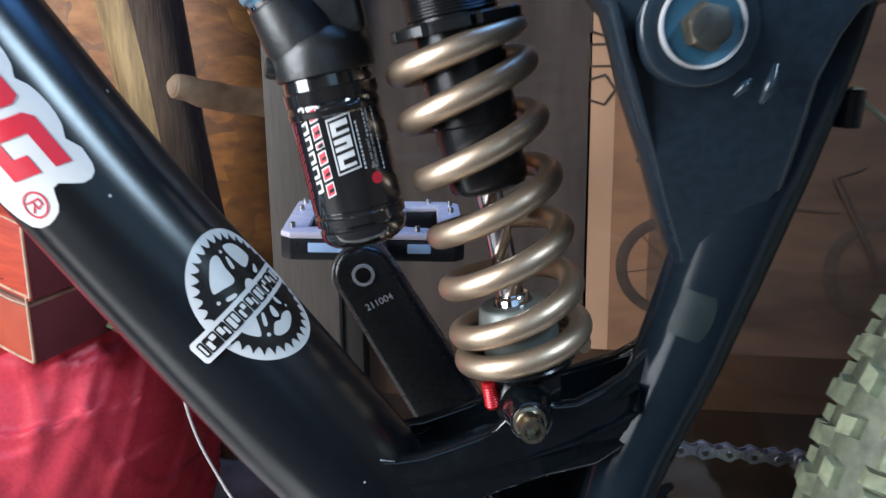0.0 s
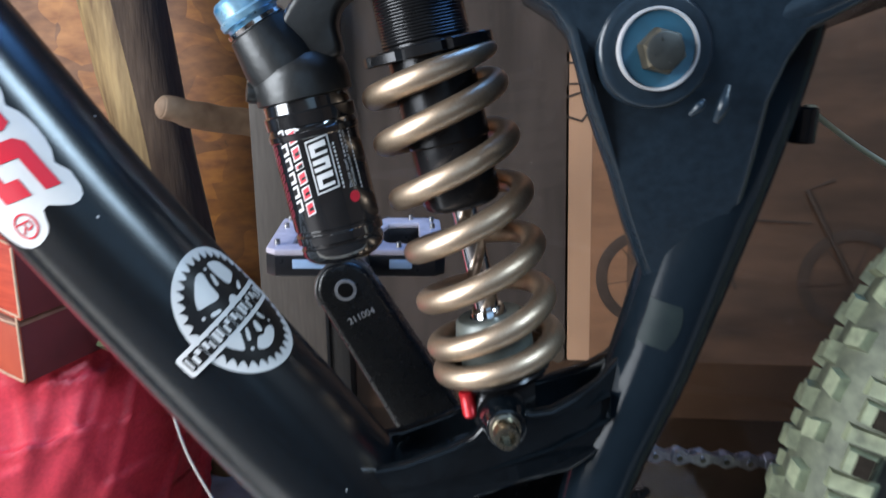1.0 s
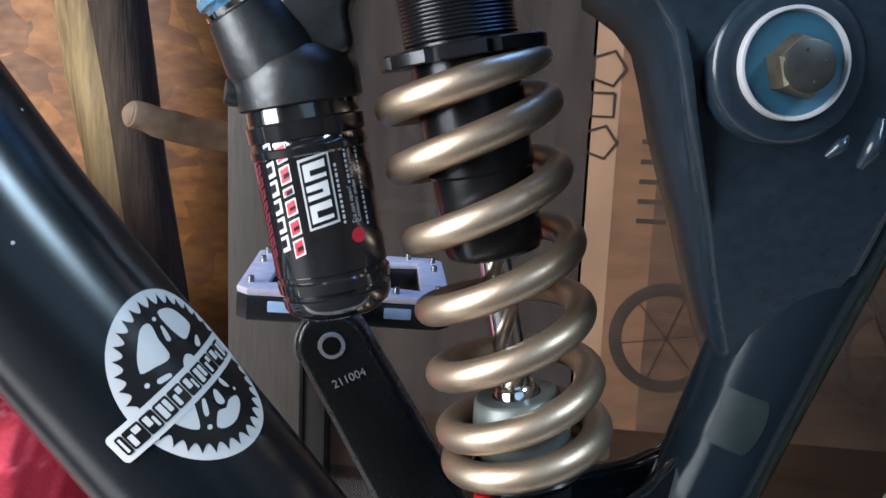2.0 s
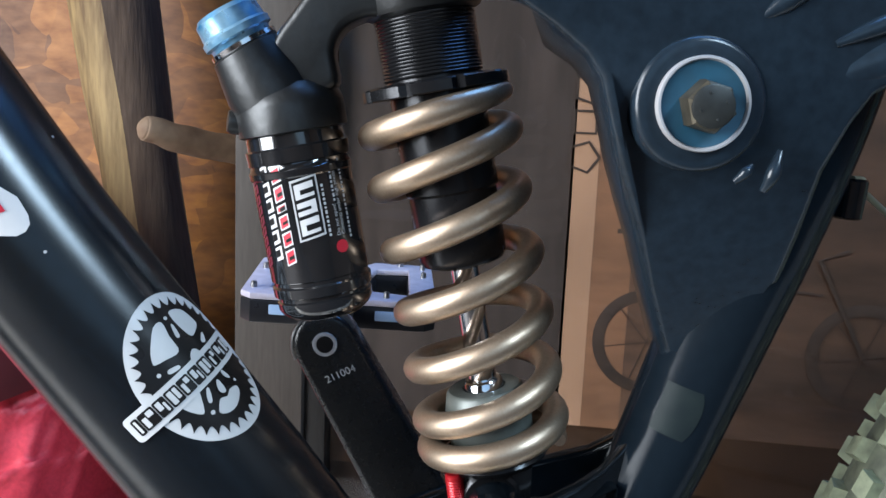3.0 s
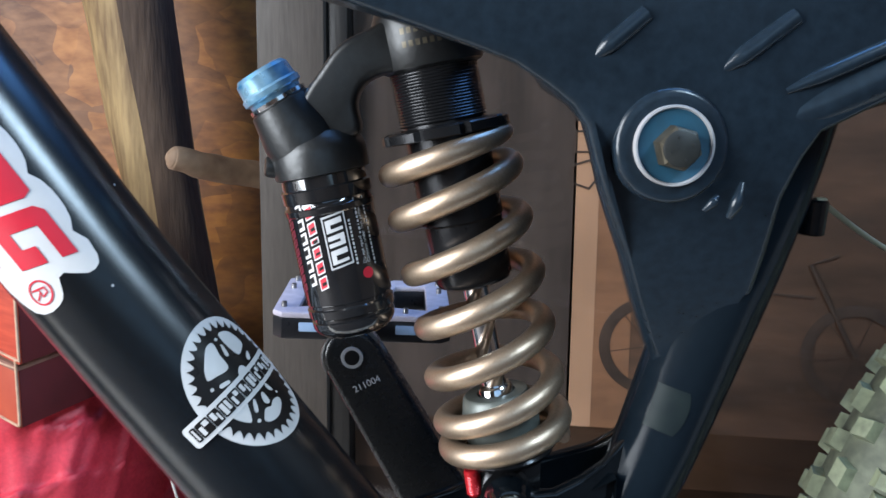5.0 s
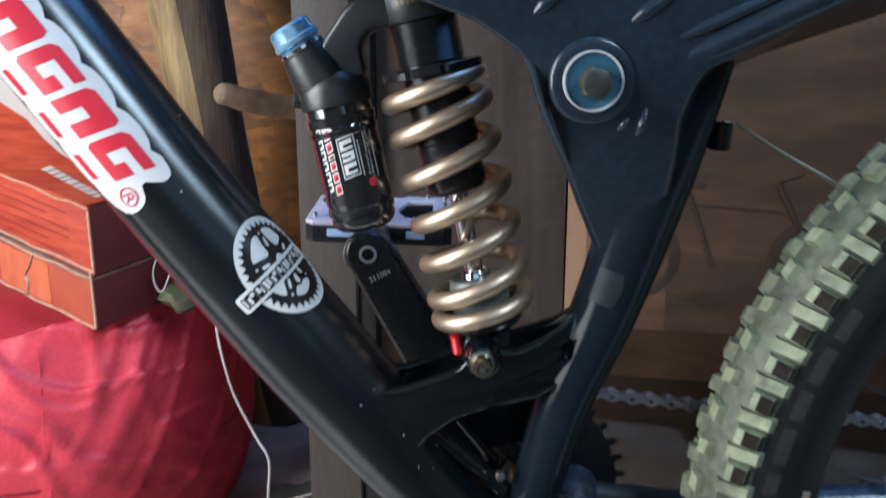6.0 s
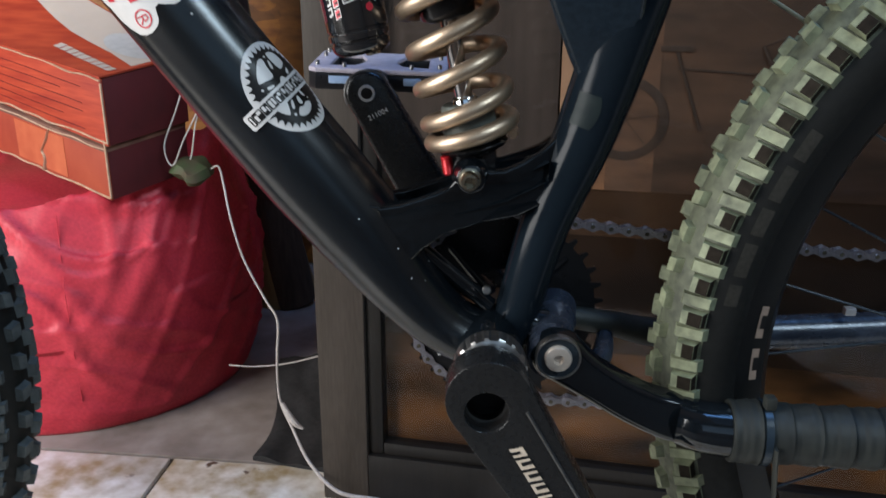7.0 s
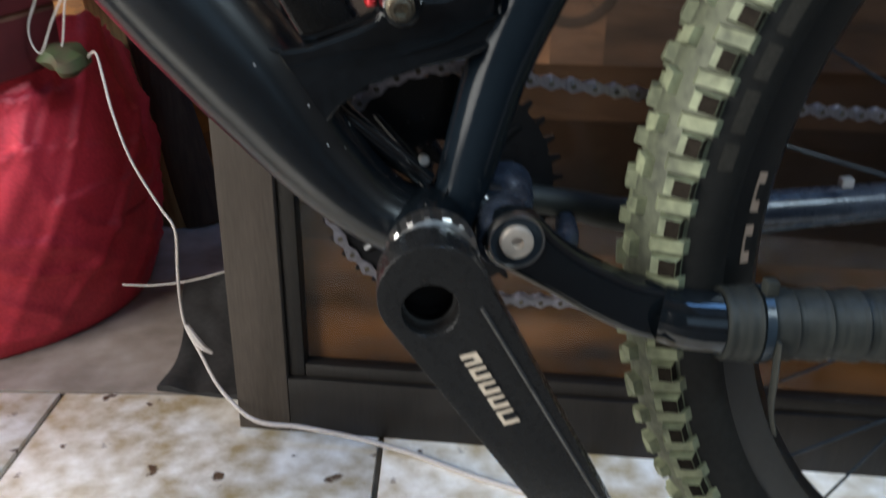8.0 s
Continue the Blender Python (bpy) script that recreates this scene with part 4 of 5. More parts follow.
# bottom bracket, swingarm pivot and swingarm
BB = Vector((0.0515, Y0, 0.3895))
part("bottom_bracket_shell", lathe([(-0.042, 0.0205), (-0.040, 0.0215), (0.040, 0.0215), (0.042, 0.0205)], BB, (0, 1, 0), 40), FRAME_PAINT, bicycle)
bm = lathe([(0.040, 0.0190), (0.0405, 0.0222), (0.0415, 0.0230), (0.0535, 0.0230), (0.0545, 0.0218), (0.0560, 0.0180), (0.0560, 0.0)], BB, (0, -1, 0), 96)
for v in bm.verts:
    d = v.co - BB
    a = math.atan2(d.x, d.z)
    r = Vector((d.x, 0, d.z))
    if r.length > 0.0225 and -d.y > 0.046 and (a / (2 * math.pi) * 16) % 1 < 0.42:
        v.co = BB + Vector((0, d.y, 0)) + r.normalized() * 0.0207
part("bearing_cup", bm, STEEL, bicycle, "notched bearing cup", 25)

SP = Vector((0.0945, Y0, 0.3935))
swingarm = part("swingarm", plate(curve_loop([(0.078, 0.393), (0.0840, 0.4030), (0.0945, 0.4065), (0.1060, 0.4035), (0.118, 0.3915), (0.136, 0.3785), (0.160, 0.3665), (0.182, 0.360), (0.189, 0.350), (0.188, 0.333), (0.170, 0.3315), (0.140, 0.3455), (0.115, 0.361), (0.094, 0.3735), (0.082, 0.381)], 80), 0.3905, 0.412, 0.005, 4), FRAME_PAINT, bicycle, "curved gloss black swingarm", angle=60)
tube_axis = Vector((0.16, 1.0, 0.13)).normalized()
part("pivot_tube", lathe([(-0.036, 0.0130), (-0.034, 0.0142), (-0.020, 0.0146), (-0.012, 0.0152), (-0.011, 0.0148), (0.010, 0.0154), (0.012, 0.0161), (0.016, 0.0161), (0.018, 0.0156), (0.0330, 0.0156), (0.0345, 0.0142), (0.0347, 0.0)], SP, tube_axis, 40), SKYLIT_FILM, bicycle, "blue-black film-wrapped pivot tube")
part("axle_ring", lathe([(0.036, 0.0146), (0.0415, 0.0146), (0.0422, 0.0142), (0.0422, 0.0134), (0.0405, 0.0131)], SP, (0, -1, 0), 44, False), STEEL, swingarm, "steel ring")
part("axle_seal", lathe([(0.038, 0.0140), (0.0412, 0.0138), (0.0405, 0.0090), (0.0405, 0.0)], SP, (0, -1, 0), 40, False), AXLE_BLACK, swingarm, "dark blue seal")
part("axle_bolt", lathe([(0.0400, 0.0088), (0.0428, 0.0087), (0.0438, 0.0080), (0.0441, 0.0066), (0.0442, 0.0034), (0.0415, 0.0028), (0.0415, 0.0)], SP, (0, -1, 0), 36, False), AXLE_STEEL, swingarm, "bright socket axle bolt")
part("shell_bridge", tube([(0.060, Y0, 0.408), (0.078, Y0, 0.400), (0.09, Y0, 0.397)], [0.013, 0.011, 0.012], 8, 18, flat=1.0), FRAME_PAINT, bicycle)
part("swingarm_crosspiece", tube([(0.122, 0.41, 0.376), (0.130, 0.43, 0.377), (0.138, 0.468, 0.374)], [0.006, 0.0072, 0.006], 24, 18), SKYLIT_FILM, swingarm, "crumpled blue-black film")
far_side = part("swingarm_far_side", tube([(0.100, 0.468, 0.390), (0.140, 0.472, 0.382), (0.20, 0.485, 0.368), (0.36, 0.49, 0.373), (0.47, 0.492, 0.381)], [0.008, 0.009, 0.0115, 0.0115, 0.010], 24, 18), WRAP, swingarm)
# blue light on the far stay is put into this sleeve's colour
part("film_wrap", tube([(0.222, 0.4862, 0.3675), (0.30, 0.4885, 0.3700), (0.36, 0.49, 0.373), (0.45, 0.4915, 0.3795)], [0.0126, 0.0128, 0.0124, 0.0112], 24, 20), SKYLIT_FILM, far_side, "length of stay tinted blue for the light on it")
# wrapped chainstay: a spiral of rubber strip over the stay
stay = part("chainstay", tube([(0.178, 0.398, 0.3455), (0.205, 0.388, 0.344), (0.30, 0.380, 0.3435), (0.45, 0.372, 0.36), (0.512, 0.372, 0.384)], [0.0165, 0.0175, 0.0178, 0.015, 0.012], 30, 20), FRAME_PAINT, bicycle)
pts, rad = [], []
for i in range(161):
    u = i / 160
    x = 0.206 + 0.20 * u
    pts.append((x, float(np.interp(x, (0.205, 0.30, 0.45), (0.388, 0.380, 0.372))), float(np.interp(x, (0.205, 0.30, 0.45), (0.344, 0.3435, 0.36)))))
    k = (u * 11) % 1
    rad.append(0.0188 + 0.0008 * noise.noise(Vector((u * 60, 0, 0))) + 0.0014 * k + (0.001 if u < 0.12 else 0))
part("rubber_wrap", tube(pts, rad, 0, 28), WRAP, stay, "spiral of old inner tube", angle=50)
bm = tube([(0.2255, 0.3865, 0.3440), (0.2300, 0.386, 0.3440)], 0.0215, 3, 28)
part("zip_tie", bm, SATIN_BLACK, stay)
part("zip_tie_head", box(0.2245, 0.2315, 0.3770, 0.385, 0.3640, 0.3725, 0.0015), WRAP, stay)
part("wrap_tail", tube([(0.229, 0.3645, 0.345), (0.231, 0.3655, 0.325), (0.236, 0.372, 0.300), (0.243, 0.376, 0.280)], 0.0035, 14, 10, flat=0.35), WRAP, stay)


# cranks
def crank_outline(x0, z0, x1, z1, r0, r1, n=14):
    d = math.atan2(z1 - z0, x1 - x0)
    out = []
    for i in range(n + 1):
        a = d + math.pi / 2 + math.pi * i / n
        out.append((x0 + r0 * math.cos(a), z0 + r0 * math.sin(a)))
    for i in range(n + 1):
        a = d - math.pi / 2 + math.pi * i / n
        out.append((x1 + r1 * math.cos(a), z1 + r1 * math.sin(a)))
    return out


PEDAL_END = (-0.0350, 0.5420)
left_end = (2 * BB.x - PEDAL_END[0], 2 * BB.z - PEDAL_END[1])
crank_near = part("crank_arm", plate(crank_outline(BB.x - 0.0022, BB.z - 0.0050, *left_end, 0.0258, 0.0158), 0.3475, 0.371, 0.0085, 5, holes=[blob(BB.x - 0.0032, BB.z - 0.0122, 0.0134, 0.0134, n=36)]), CRANK_BLACK, bicycle, "black alloy crank arm with a recessed axle hole", angle=60)
cx, cz = BB.x - 0.0032, BB.z - 0.0122
# black lining: the shade inside the hole is put into its colour
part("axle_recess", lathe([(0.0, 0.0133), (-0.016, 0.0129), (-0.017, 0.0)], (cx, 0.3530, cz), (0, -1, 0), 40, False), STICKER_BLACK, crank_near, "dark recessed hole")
part("axle_recess_ring", lathe([(0.0, 0.0132), (0.0010, 0.0132), (0.0010, 0.0118), (0.0, 0.0118)], (cx, 0.3600, cz), (0, -1, 0), 40, False), CRANK_EDGE, crank_near, "bright inner ring")
dirn = Vector((left_end[0] - BB.x, 0, left_end[1] - BB.z)).normalized()
nor = Vector((-dirn.z, 0, dirn.x))


def crank_bar(u0, u1, v0, v1, lean=0.0, y=0.3469):
    bm = bmesh.new()
    vs = []
    for u, v in ((u0, v0), (u1, v0), (u1 + lean, v1), (u0 + lean, v1)):
        p = Vector((BB.x, 0, BB.z)) + dirn * u + nor * v
        vs.append(bm.verts.new((p.x, y, p.z)))
    bm.faces.new(vs)
    return bm


u = 0.0370
for w in (0.0090, 0.0096, 0.0096, 0.0096, 0.0112):
    glyph = part("crank_print", crank_bar(u, u + w - 0.0022, -0.0088, -0.0006, 0.0022), CRANK_PRINT, crank_near)
    part("crank_print", crank_bar(u + 0.0024, u + w - 0.0044, *((-0.0068, -0.0004) if w > 0.0093 else (-0.0090, -0.0036)), 0.0014, 0.3466), CRANK_BLACK, crank_near)
    u += w
part("crank_chamfer", tube([(p[0], 0.3492, p[1]) for p in crank_outline(BB.x - 0.0022, BB.z - 0.0050, *left_end, 0.0232, 0.0150)[:15]], 0.0017, 0, 8), CRANK_EDGE, crank_near, "bright chamfer rim")
part("crank_groove", tube([Vector((BB.x, 0.3476, BB.z)) + dirn * a + nor * 0.0125 for a in (0.02, 0.06, 0.12, 0.155)], 0.0012, 10, 8), CRANK_EDGE, crank_near)
crank_far = part("crank_arm", plate(crank_outline(*PEDAL_END, BB.x, BB.z, 0.0160, 0.0210), 0.5035, 0.5225, 0.0035, 3), CRANK_BLACK, bicycle, "black alloy crank arm with a bright rounded end", angle=60)
part("crank_worn_edge", tube([(p[0], 0.5062, p[1]) for p in crank_outline(PEDAL_END[0], PEDAL_END[1], PEDAL_END[0] + 0.045, PEDAL_END[1] - 0.0775, 0.0157, 0.0157)[:15]], 0.0013, 0, 8), CRANK_EDGE, crank_far, "bright rim of the arm's end")
part("pedal_eye", lathe([(0.0, 0.0060), (0.0008, 0.0058), (0.0008, 0.0042), (-0.002, 0.0038), (-0.002, 0.0)], (PEDAL_END[0], 0.5033, PEDAL_END[1] + 0.0005), (0, -1, 0), 32, False), RING_SILVER, crank_far, "silver threaded eye")
# black disc stands in for the shade inside the eye
part("pedal_eye_hole", lathe([(0.0, 0.0040), (0.0003, 0.0)], (PEDAL_END[0], 0.5024, PEDAL_END[1] + 0.0005), (0, -1, 0), 24, False), STICKER_BLACK, crank_far)
txt = bpy.data.curves.new("date_code", "FONT")
txt.body, txt.size, txt.align_x, txt.extrude = "211004", 0.0052, "CENTER", 0.0001
tob = new("date_code", txt)
dg = bpy.context.evaluated_depsgraph_get()
me = bpy.data.meshes.new_from_object(tob.evaluated_get(dg))
bpy.data.objects.remove(tob)
me.materials.clear()
me.materials.append(PRINT_GREY)
code = new("date_code", me)
code.matrix_world = pose(-0.0265, 0.5030, 0.5265, 90, -26, 0)
code.parent = crank_far
code["label"] = "stamped pale figures"

# pedal beyond the far crank
pedal = new("pedal")
pedal.parent = bicycle
pedal["label"] = "grey alloy platform pedal with pins"
PX0, PX1, PY0, PY1, PZ = -0.0865, 0.0210, 0.5600, 0.6480, 0.5465
ped_mat = Matrix.Translation(((PX0 + PX1) / 2, (PY0 + PY1) / 2, PZ)) @ Matrix.Rotation(radians(2), 4, "Y") @ Matrix.Rotation(radians(3), 4, "X")
hx, hy, hz = (PX1 - PX0) / 2, (PY1 - PY0) / 2, 0.0085


def ped(name, bm, material, label=""):
    bmesh.ops.transform(bm, matrix=ped_mat, verts=bm.verts)
    return part(name, bm, material, pedal, label)


def flat_frame(z0, z1):
    bm = plate([(-hx, -hy + 0.006), (-hx + 0.006, -hy), (-0.017, -hy), (-0.013, -hy + 0.006), (0.013, -hy + 0.006), (0.017, -hy), (hx - 0.006, -hy), (hx, -hy + 0.006), (hx, hy - 0.006), (hx - 0.006, hy), (-hx + 0.006, hy), (-hx, hy - 0.006)], z0, z1, 0.0012, 2,
               holes=([(-hx + 0.015, -hy + 0.015), (-0.019, -hy + 0.018), (-0.013, -0.004), (-0.013, 0.010), (-0.019, hy - 0.018), (-hx + 0.015, hy - 0.014)], [(hx - 0.015, -hy + 0.015), (0.019, -hy + 0.018), (0.013, -0.004), (0.013, 0.010), (0.019, hy - 0.018), (hx - 0.015, hy - 0.014)]))
    bmesh.ops.rotate(bm, verts=bm.verts, cent=(0, 0, 0), matrix=Matrix.Rotation(radians(90), 3, "X"))
    return bm


ped("pedal_top", flat_frame(hz - 0.004, hz), PEDAL_GREY, "brushed grey top frame")
ped("pedal_core", flat_frame(-hz, hz - 0.004), PEDAL_BLACK)
ped("pedal_axle", lathe([(-0.062, 0.006), (-0.045, 0.0085), (0.03, 0.0085)], (0, 0, 0), (0, 1, 0), 24), STEEL)
for x, y in ((-hx + 0.006, -hy + 0.012), (-hx + 0.006, 0.012), (-0.026, -hy + 0.006), (0.026, -hy + 0.006), (hx - 0.006, -hy + 0.012), (hx - 0.006, 0.012), (-hx + 0.02, hy - 0.006), (hx - 0.02, hy - 0.006), (-hx + 0.006, hy - 0.012), (hx - 0.006, hy - 0.012)):
    ped("pedal_pin", lathe([(0.0, 0.0018), (0.0035, 0.0016), (0.004, 0.0)], (x, y, hz - 0.0003), (0, 0, 1), 10), STEEL)
for x0, x1 in ((-hx + 0.016, -hx + 0.034), (-0.022, -0.016), (0.020, 0.034)):
    ped("pedal_window", box(x0, x1, -hy - 0.0004, -hy + 0.002, -0.0035, 0.0025, 0.001), PEDAL_BLUE)

# chainring and chain
CY = 0.476
RING_R = 0.0705
RC = Vector((0.0630, 0, 0.3920))
ring_pts = []
for i in range(36):
    for k, r in ((0.0, -0.003), (0.3, -0.003), (0.42, 0.003), (0.58, 0.003), (0.7, -0.003)):
        a = 2 * math.pi * (i + k) / 36
        ring_pts.append((RC.x + (RING_R + r) * math.cos(a), RC.z + (RING_R + r) * math.sin(a)))
part("chainring", plate(ring_pts, CY - 0.0015, CY + 0.0015, 0, 1, holes=[blob(RC.x, RC.z, 0.030, 0.030, n=40)]), ANODISED, bicycle)
for i in range(4):
    a = radians(40 + 90 * i)
    part("chainring_arm", tube([(RC.x + 0.016 * math.cos(a), CY + 0.003, RC.z + 0.016 * math.sin(a)), (RC.x + 0.060 * math.cos(a), CY + 0.002, RC.z + 0.060 * math.sin(a))], [0.011, 0.006], 6, 14, flat=0.5), ANODISED, bicycle)
chain = new("chain")
chain.parent = bicycle
chain["label"] = "worn steel roller chain"
# the loop: over the ring, back to the rear cog, and forward underneath
COG = Vector((0.512, CY, 0.388))
loop = []
for i in range(60):
    a = radians(82 + (275 - 82) * i / 59)
    loop.append(Vector((RC.x + RING_R * math.cos(a) + 0.002, CY, RC.z + RING_R * math.sin(a) + 0.0015)))
loop += [Vector((0.10, CY, 0.3165)), Vector((0.30, CY + 0.006, 0.30)), Vector((0.50, CY + 0.01, 0.295)), Vector((0.535, CY + 0.01, 0.32))]
loop += [COG + Vector((0.038 * math.cos(a), 0.01, 0.038 * math.sin(a))) for a in (radians(-40 + 135 * i / 12) for i in range(13))]
loop += [Vector((0.315, CY + 0.004, 0.4335)), Vector((0.182, CY, 0.4475)), Vector((0.105, CY, 0.4575))]
loop.append(loop[0])
cum = [0.0]
for a, b in zip(loop, loop[1:]):
    cum.append(cum[-1] + (b - a).length)
count = int(cum[-1] / 0.0127) // 2 * 2
step = cum[-1] / count


def chain_at(d):
    d = d % cum[-1]
    return Vector([float(np.interp(d, cum, [p[k] for p in loop])) for k in range(3)])


def link_mesh(gap, name):
    out = []
    for y in (-gap, gap):
        o = []
        for i in range(9):
            a = radians(90 + 22.5 * i)
            o.append((-0.00635 + 0.0040 * math.cos(a), 0.0040 * math.sin(a)))
        o.append((0.0, -0.0018))
        for i in range(9):
            a = radians(-90 + 22.5 * i)
            o.append((0.00635 + 0.0040 * math.cos(a), 0.0040 * math.sin(a)))
        o.append((0.0, 0.0018))
        out.append(plate(o, y - 0.0005, y + 0.0005, 0, 1))
    for x in (-0.00635, 0.00635):
        out.append(lathe([(-gap - 0.0012, 0.0), (-gap - 0.0012, 0.0017), (gap + 0.0012, 0.0017), (gap + 0.0012, 0.0)], (x, 0, 0), (0, 1, 0), 8))
        out.append(lathe([(-gap, 0.0036), (gap, 0.0036)], (x, 0, 0), (0, 1, 0), 8))
    bm = finish(joined(out))
    for f in bm.faces:
        c = f.calc_center_median()
        f.material_index = 1 if abs(c.y) > gap + 0.0006 and (abs(c.x) - 0.00635) ** 2 + c.z**2 < 0.002**2 else 0
    me = bpy.data.meshes.new(name)
    bm.to_mesh(me)
    bm.free()
    me.materials.append(CHAIN_STEEL)
    me.materials.append(DULL_STEEL)
    return me


link_meshes = [link_mesh(0.0030, "chain_link"), link_mesh(0.0019, "chain_link")]
for i in range(count):
    a, b = chain_at(i * step), chain_at((i + 1) * step)
    ob = new("chain_link", link_meshes[i % 2])
    ob.matrix_world = Matrix.Translation((a + b) / 2) @ Matrix.Rotation(-math.atan2((b - a).z, (b - a).x), 4, "Y")
    ob.parent = chain
cog_pts = []
for i in range(18):
    for k, r in ((0.0, 0.034), (0.3, 0.034), (0.45, 0.039), (0.55, 0.039), (0.7, 0.034)):
        a = 2 * math.pi * (i + k) / 18
        cog_pts.append((COG.x + r * math.cos(a), COG.z + r * math.sin(a)))
part("rear_cog", plate(cog_pts, CY + 0.008, CY + 0.011, 0), ANODISED, bicycle)


# wheels
def knob(bm, c, t, n, w, along, across, high, lean=0.0):
    """One tread block: base centre c, t along the tread, n outwards, w across."""
    vs = []
    for h, k in ((-0.002, 1.0), (high, 0.8)):
        for sa, sc in ((-1, -1), (1, -1), (1, 1), (-1, 1)):
            vs.append(bm.verts.new(c + n * h + t * (sa * along * k / 2 + lean * sc) + w * (sc * across * k / 2)))
    for q in ((4, 5, 6, 7), (0, 1, 5, 4), (1, 2, 6, 5), (2, 3, 7, 6), (3, 0, 4, 7)):
        bm.faces.new([vs[i] for i in q])


def wheel(cx, cz, radius, label, rim_marks, tread, base):
    root = new("wheel")
    root.parent = bicycle
    root["label"] = label
    c = Vector((cx, Y0, cz))
    ra = 0.0285
    rc = radius - 0.005 - ra
    seg = 150
    prof = []
    for i in range(29):
        a = radians(-132 + 264 * i / 28)
        prof.append((0.0300 * math.sin(a), rc + ra * math.cos(a)))
    tyre = part("tyre", lathe(prof, c, (0, 1, 0), seg, False), SIDEWALL, root, "knobbly black tyre", angle=80)
    bm, sides = bmesh.new(), bmesh.new()
    n = 96
    for i in range(n):
        for row, phase in ((0, 0.0), (1, 0.5), (2, 0.2), (3, 0.7)):
            a = 2 * math.pi * (i + phase) / n
            ph = radians((-14, 14, -57, 57)[row])
            r = Vector((math.cos(a), 0, math.sin(a)))
            t = Vector((-math.sin(a), 0, math.cos(a)))
            nn = r * math.cos(ph) + Vector((0, 1, 0)) * math.sin(ph)
            w = Vector((0, 1, 0)) * math.cos(ph) - r * math.sin(ph)
            p = c + r * (rc + ra * math.cos(ph)) + Vector((0, 0.0300 * math.sin(ph), 0))
            if row < 2:
                knob(bm, p, t, nn, w, 0.0108 if i % 2 else 0.0122, 0.0105 if i % 2 else 0.0090, 0.0056, 0.0010 if i % 2 else -0.0010)
            else:
                long_, wide, tall = (0.0124, 0.0140, 0.0066) if i % 2 else (0.0112, 0.0168, 0.0066)
                knob(bm, p, t, nn, w, long_, wide, tall)
                # low rib across the shoulder, between this block and the next
                g = a + math.pi / n
                r2, t2 = Vector((math.cos(g), 0, math.sin(g))), Vector((-math.sin(g), 0, math.cos(g)))
                n2, w2 = r2 * math.cos(ph) + Vector((0, 1, 0)) * math.sin(ph), Vector((0, 1, 0)) * math.cos(ph) - r2 * math.sin(ph)
                knob(bm, c + r2 * (rc + ra * math.cos(ph)) + Vector((0, 0.0300 * math.sin(ph), 0)), t2, n2, w2, 0.0086, 0.0215, 0.0032, 0.0006)
                # darker top and outer side of the shoulder block
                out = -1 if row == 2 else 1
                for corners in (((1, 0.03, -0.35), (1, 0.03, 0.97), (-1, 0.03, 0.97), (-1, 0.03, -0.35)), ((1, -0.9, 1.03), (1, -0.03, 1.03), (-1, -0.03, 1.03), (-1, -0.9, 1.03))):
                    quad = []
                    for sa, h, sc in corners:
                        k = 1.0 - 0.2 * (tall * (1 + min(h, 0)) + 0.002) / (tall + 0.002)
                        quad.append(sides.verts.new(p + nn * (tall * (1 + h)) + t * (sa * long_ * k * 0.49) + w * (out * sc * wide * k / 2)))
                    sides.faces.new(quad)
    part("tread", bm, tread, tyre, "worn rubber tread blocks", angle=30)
    tagged(part("block_sides", sides, BLOCK_SIDE, tyre, angle=30), "dark tops and outer sides of the shoulder blocks", kind="stuff")
    # casing strip between the blocks, darker than they are
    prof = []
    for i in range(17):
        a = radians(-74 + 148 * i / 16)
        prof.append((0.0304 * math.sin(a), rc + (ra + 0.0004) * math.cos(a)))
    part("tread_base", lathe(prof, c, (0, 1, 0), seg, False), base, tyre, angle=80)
    # worn raised bars on the sidewall
    for a0, wd in ((150, 3.4), (154.4, 4), (159.4, 3.2), (163.6, 4), (168.6, 2.6)):
        bm = bmesh.new()
        rows = []
        for k in range(7):
            a = radians(a0 + wd * k / 6)
            r = Vector((math.cos(a), 0, math.sin(a)))
            rows.append([bm.verts.new(c + r * (rc + (ra + 0.0003) * math.cos(ph)) + Vector((0, -(0.0303) * math.sin(ph), 0))) for ph in (radians(88), radians(97), radians(106))])
        for p, q in zip(rows, rows[1:]):
            for k in range(2):
                bm.faces.new((p[k], p[k + 1], q[k + 1], q[k]))
        part("sidewall_bar", bm, TYRE_PRINT, tyre)
    rim_r = rc - 0.0220
    part("rim", lathe([(-0.0150, rim_r + 0.003), (-0.0155, rim_r - 0.004), (-0.0125, rim_r - 0.018), (-0.004, rim_r - 0.024), (0.004, rim_r - 0.024), (0.0125, rim_r - 0.018), (0.0155, rim_r - 0.004), (0.0150, rim_r + 0.003)], c, (0, 1, 0), seg, False), RIM_BLACK, root, "black rim")
    for a0, wd in rim_marks:
        bm = bmesh.new()
        rows = []
        for k in range(5):
            a = radians(a0 + wd * k / 4)
            r = Vector((math.cos(a), 0, math.sin(a)))
            rows.append([bm.verts.new(c + r * rr + Vector((0, yy, 0))) for rr, yy in ((rim_r - 0.0085, -0.0152), (rim_r - 0.0135, -0.0142))])
        for p, q in zip(rows, rows[1:]):
            bm.faces.new((p[0], p[1], q[1], q[0]))
        mark = part("rim_print", bm, RIM_PRINT, root, "pale letter-sized rim print")
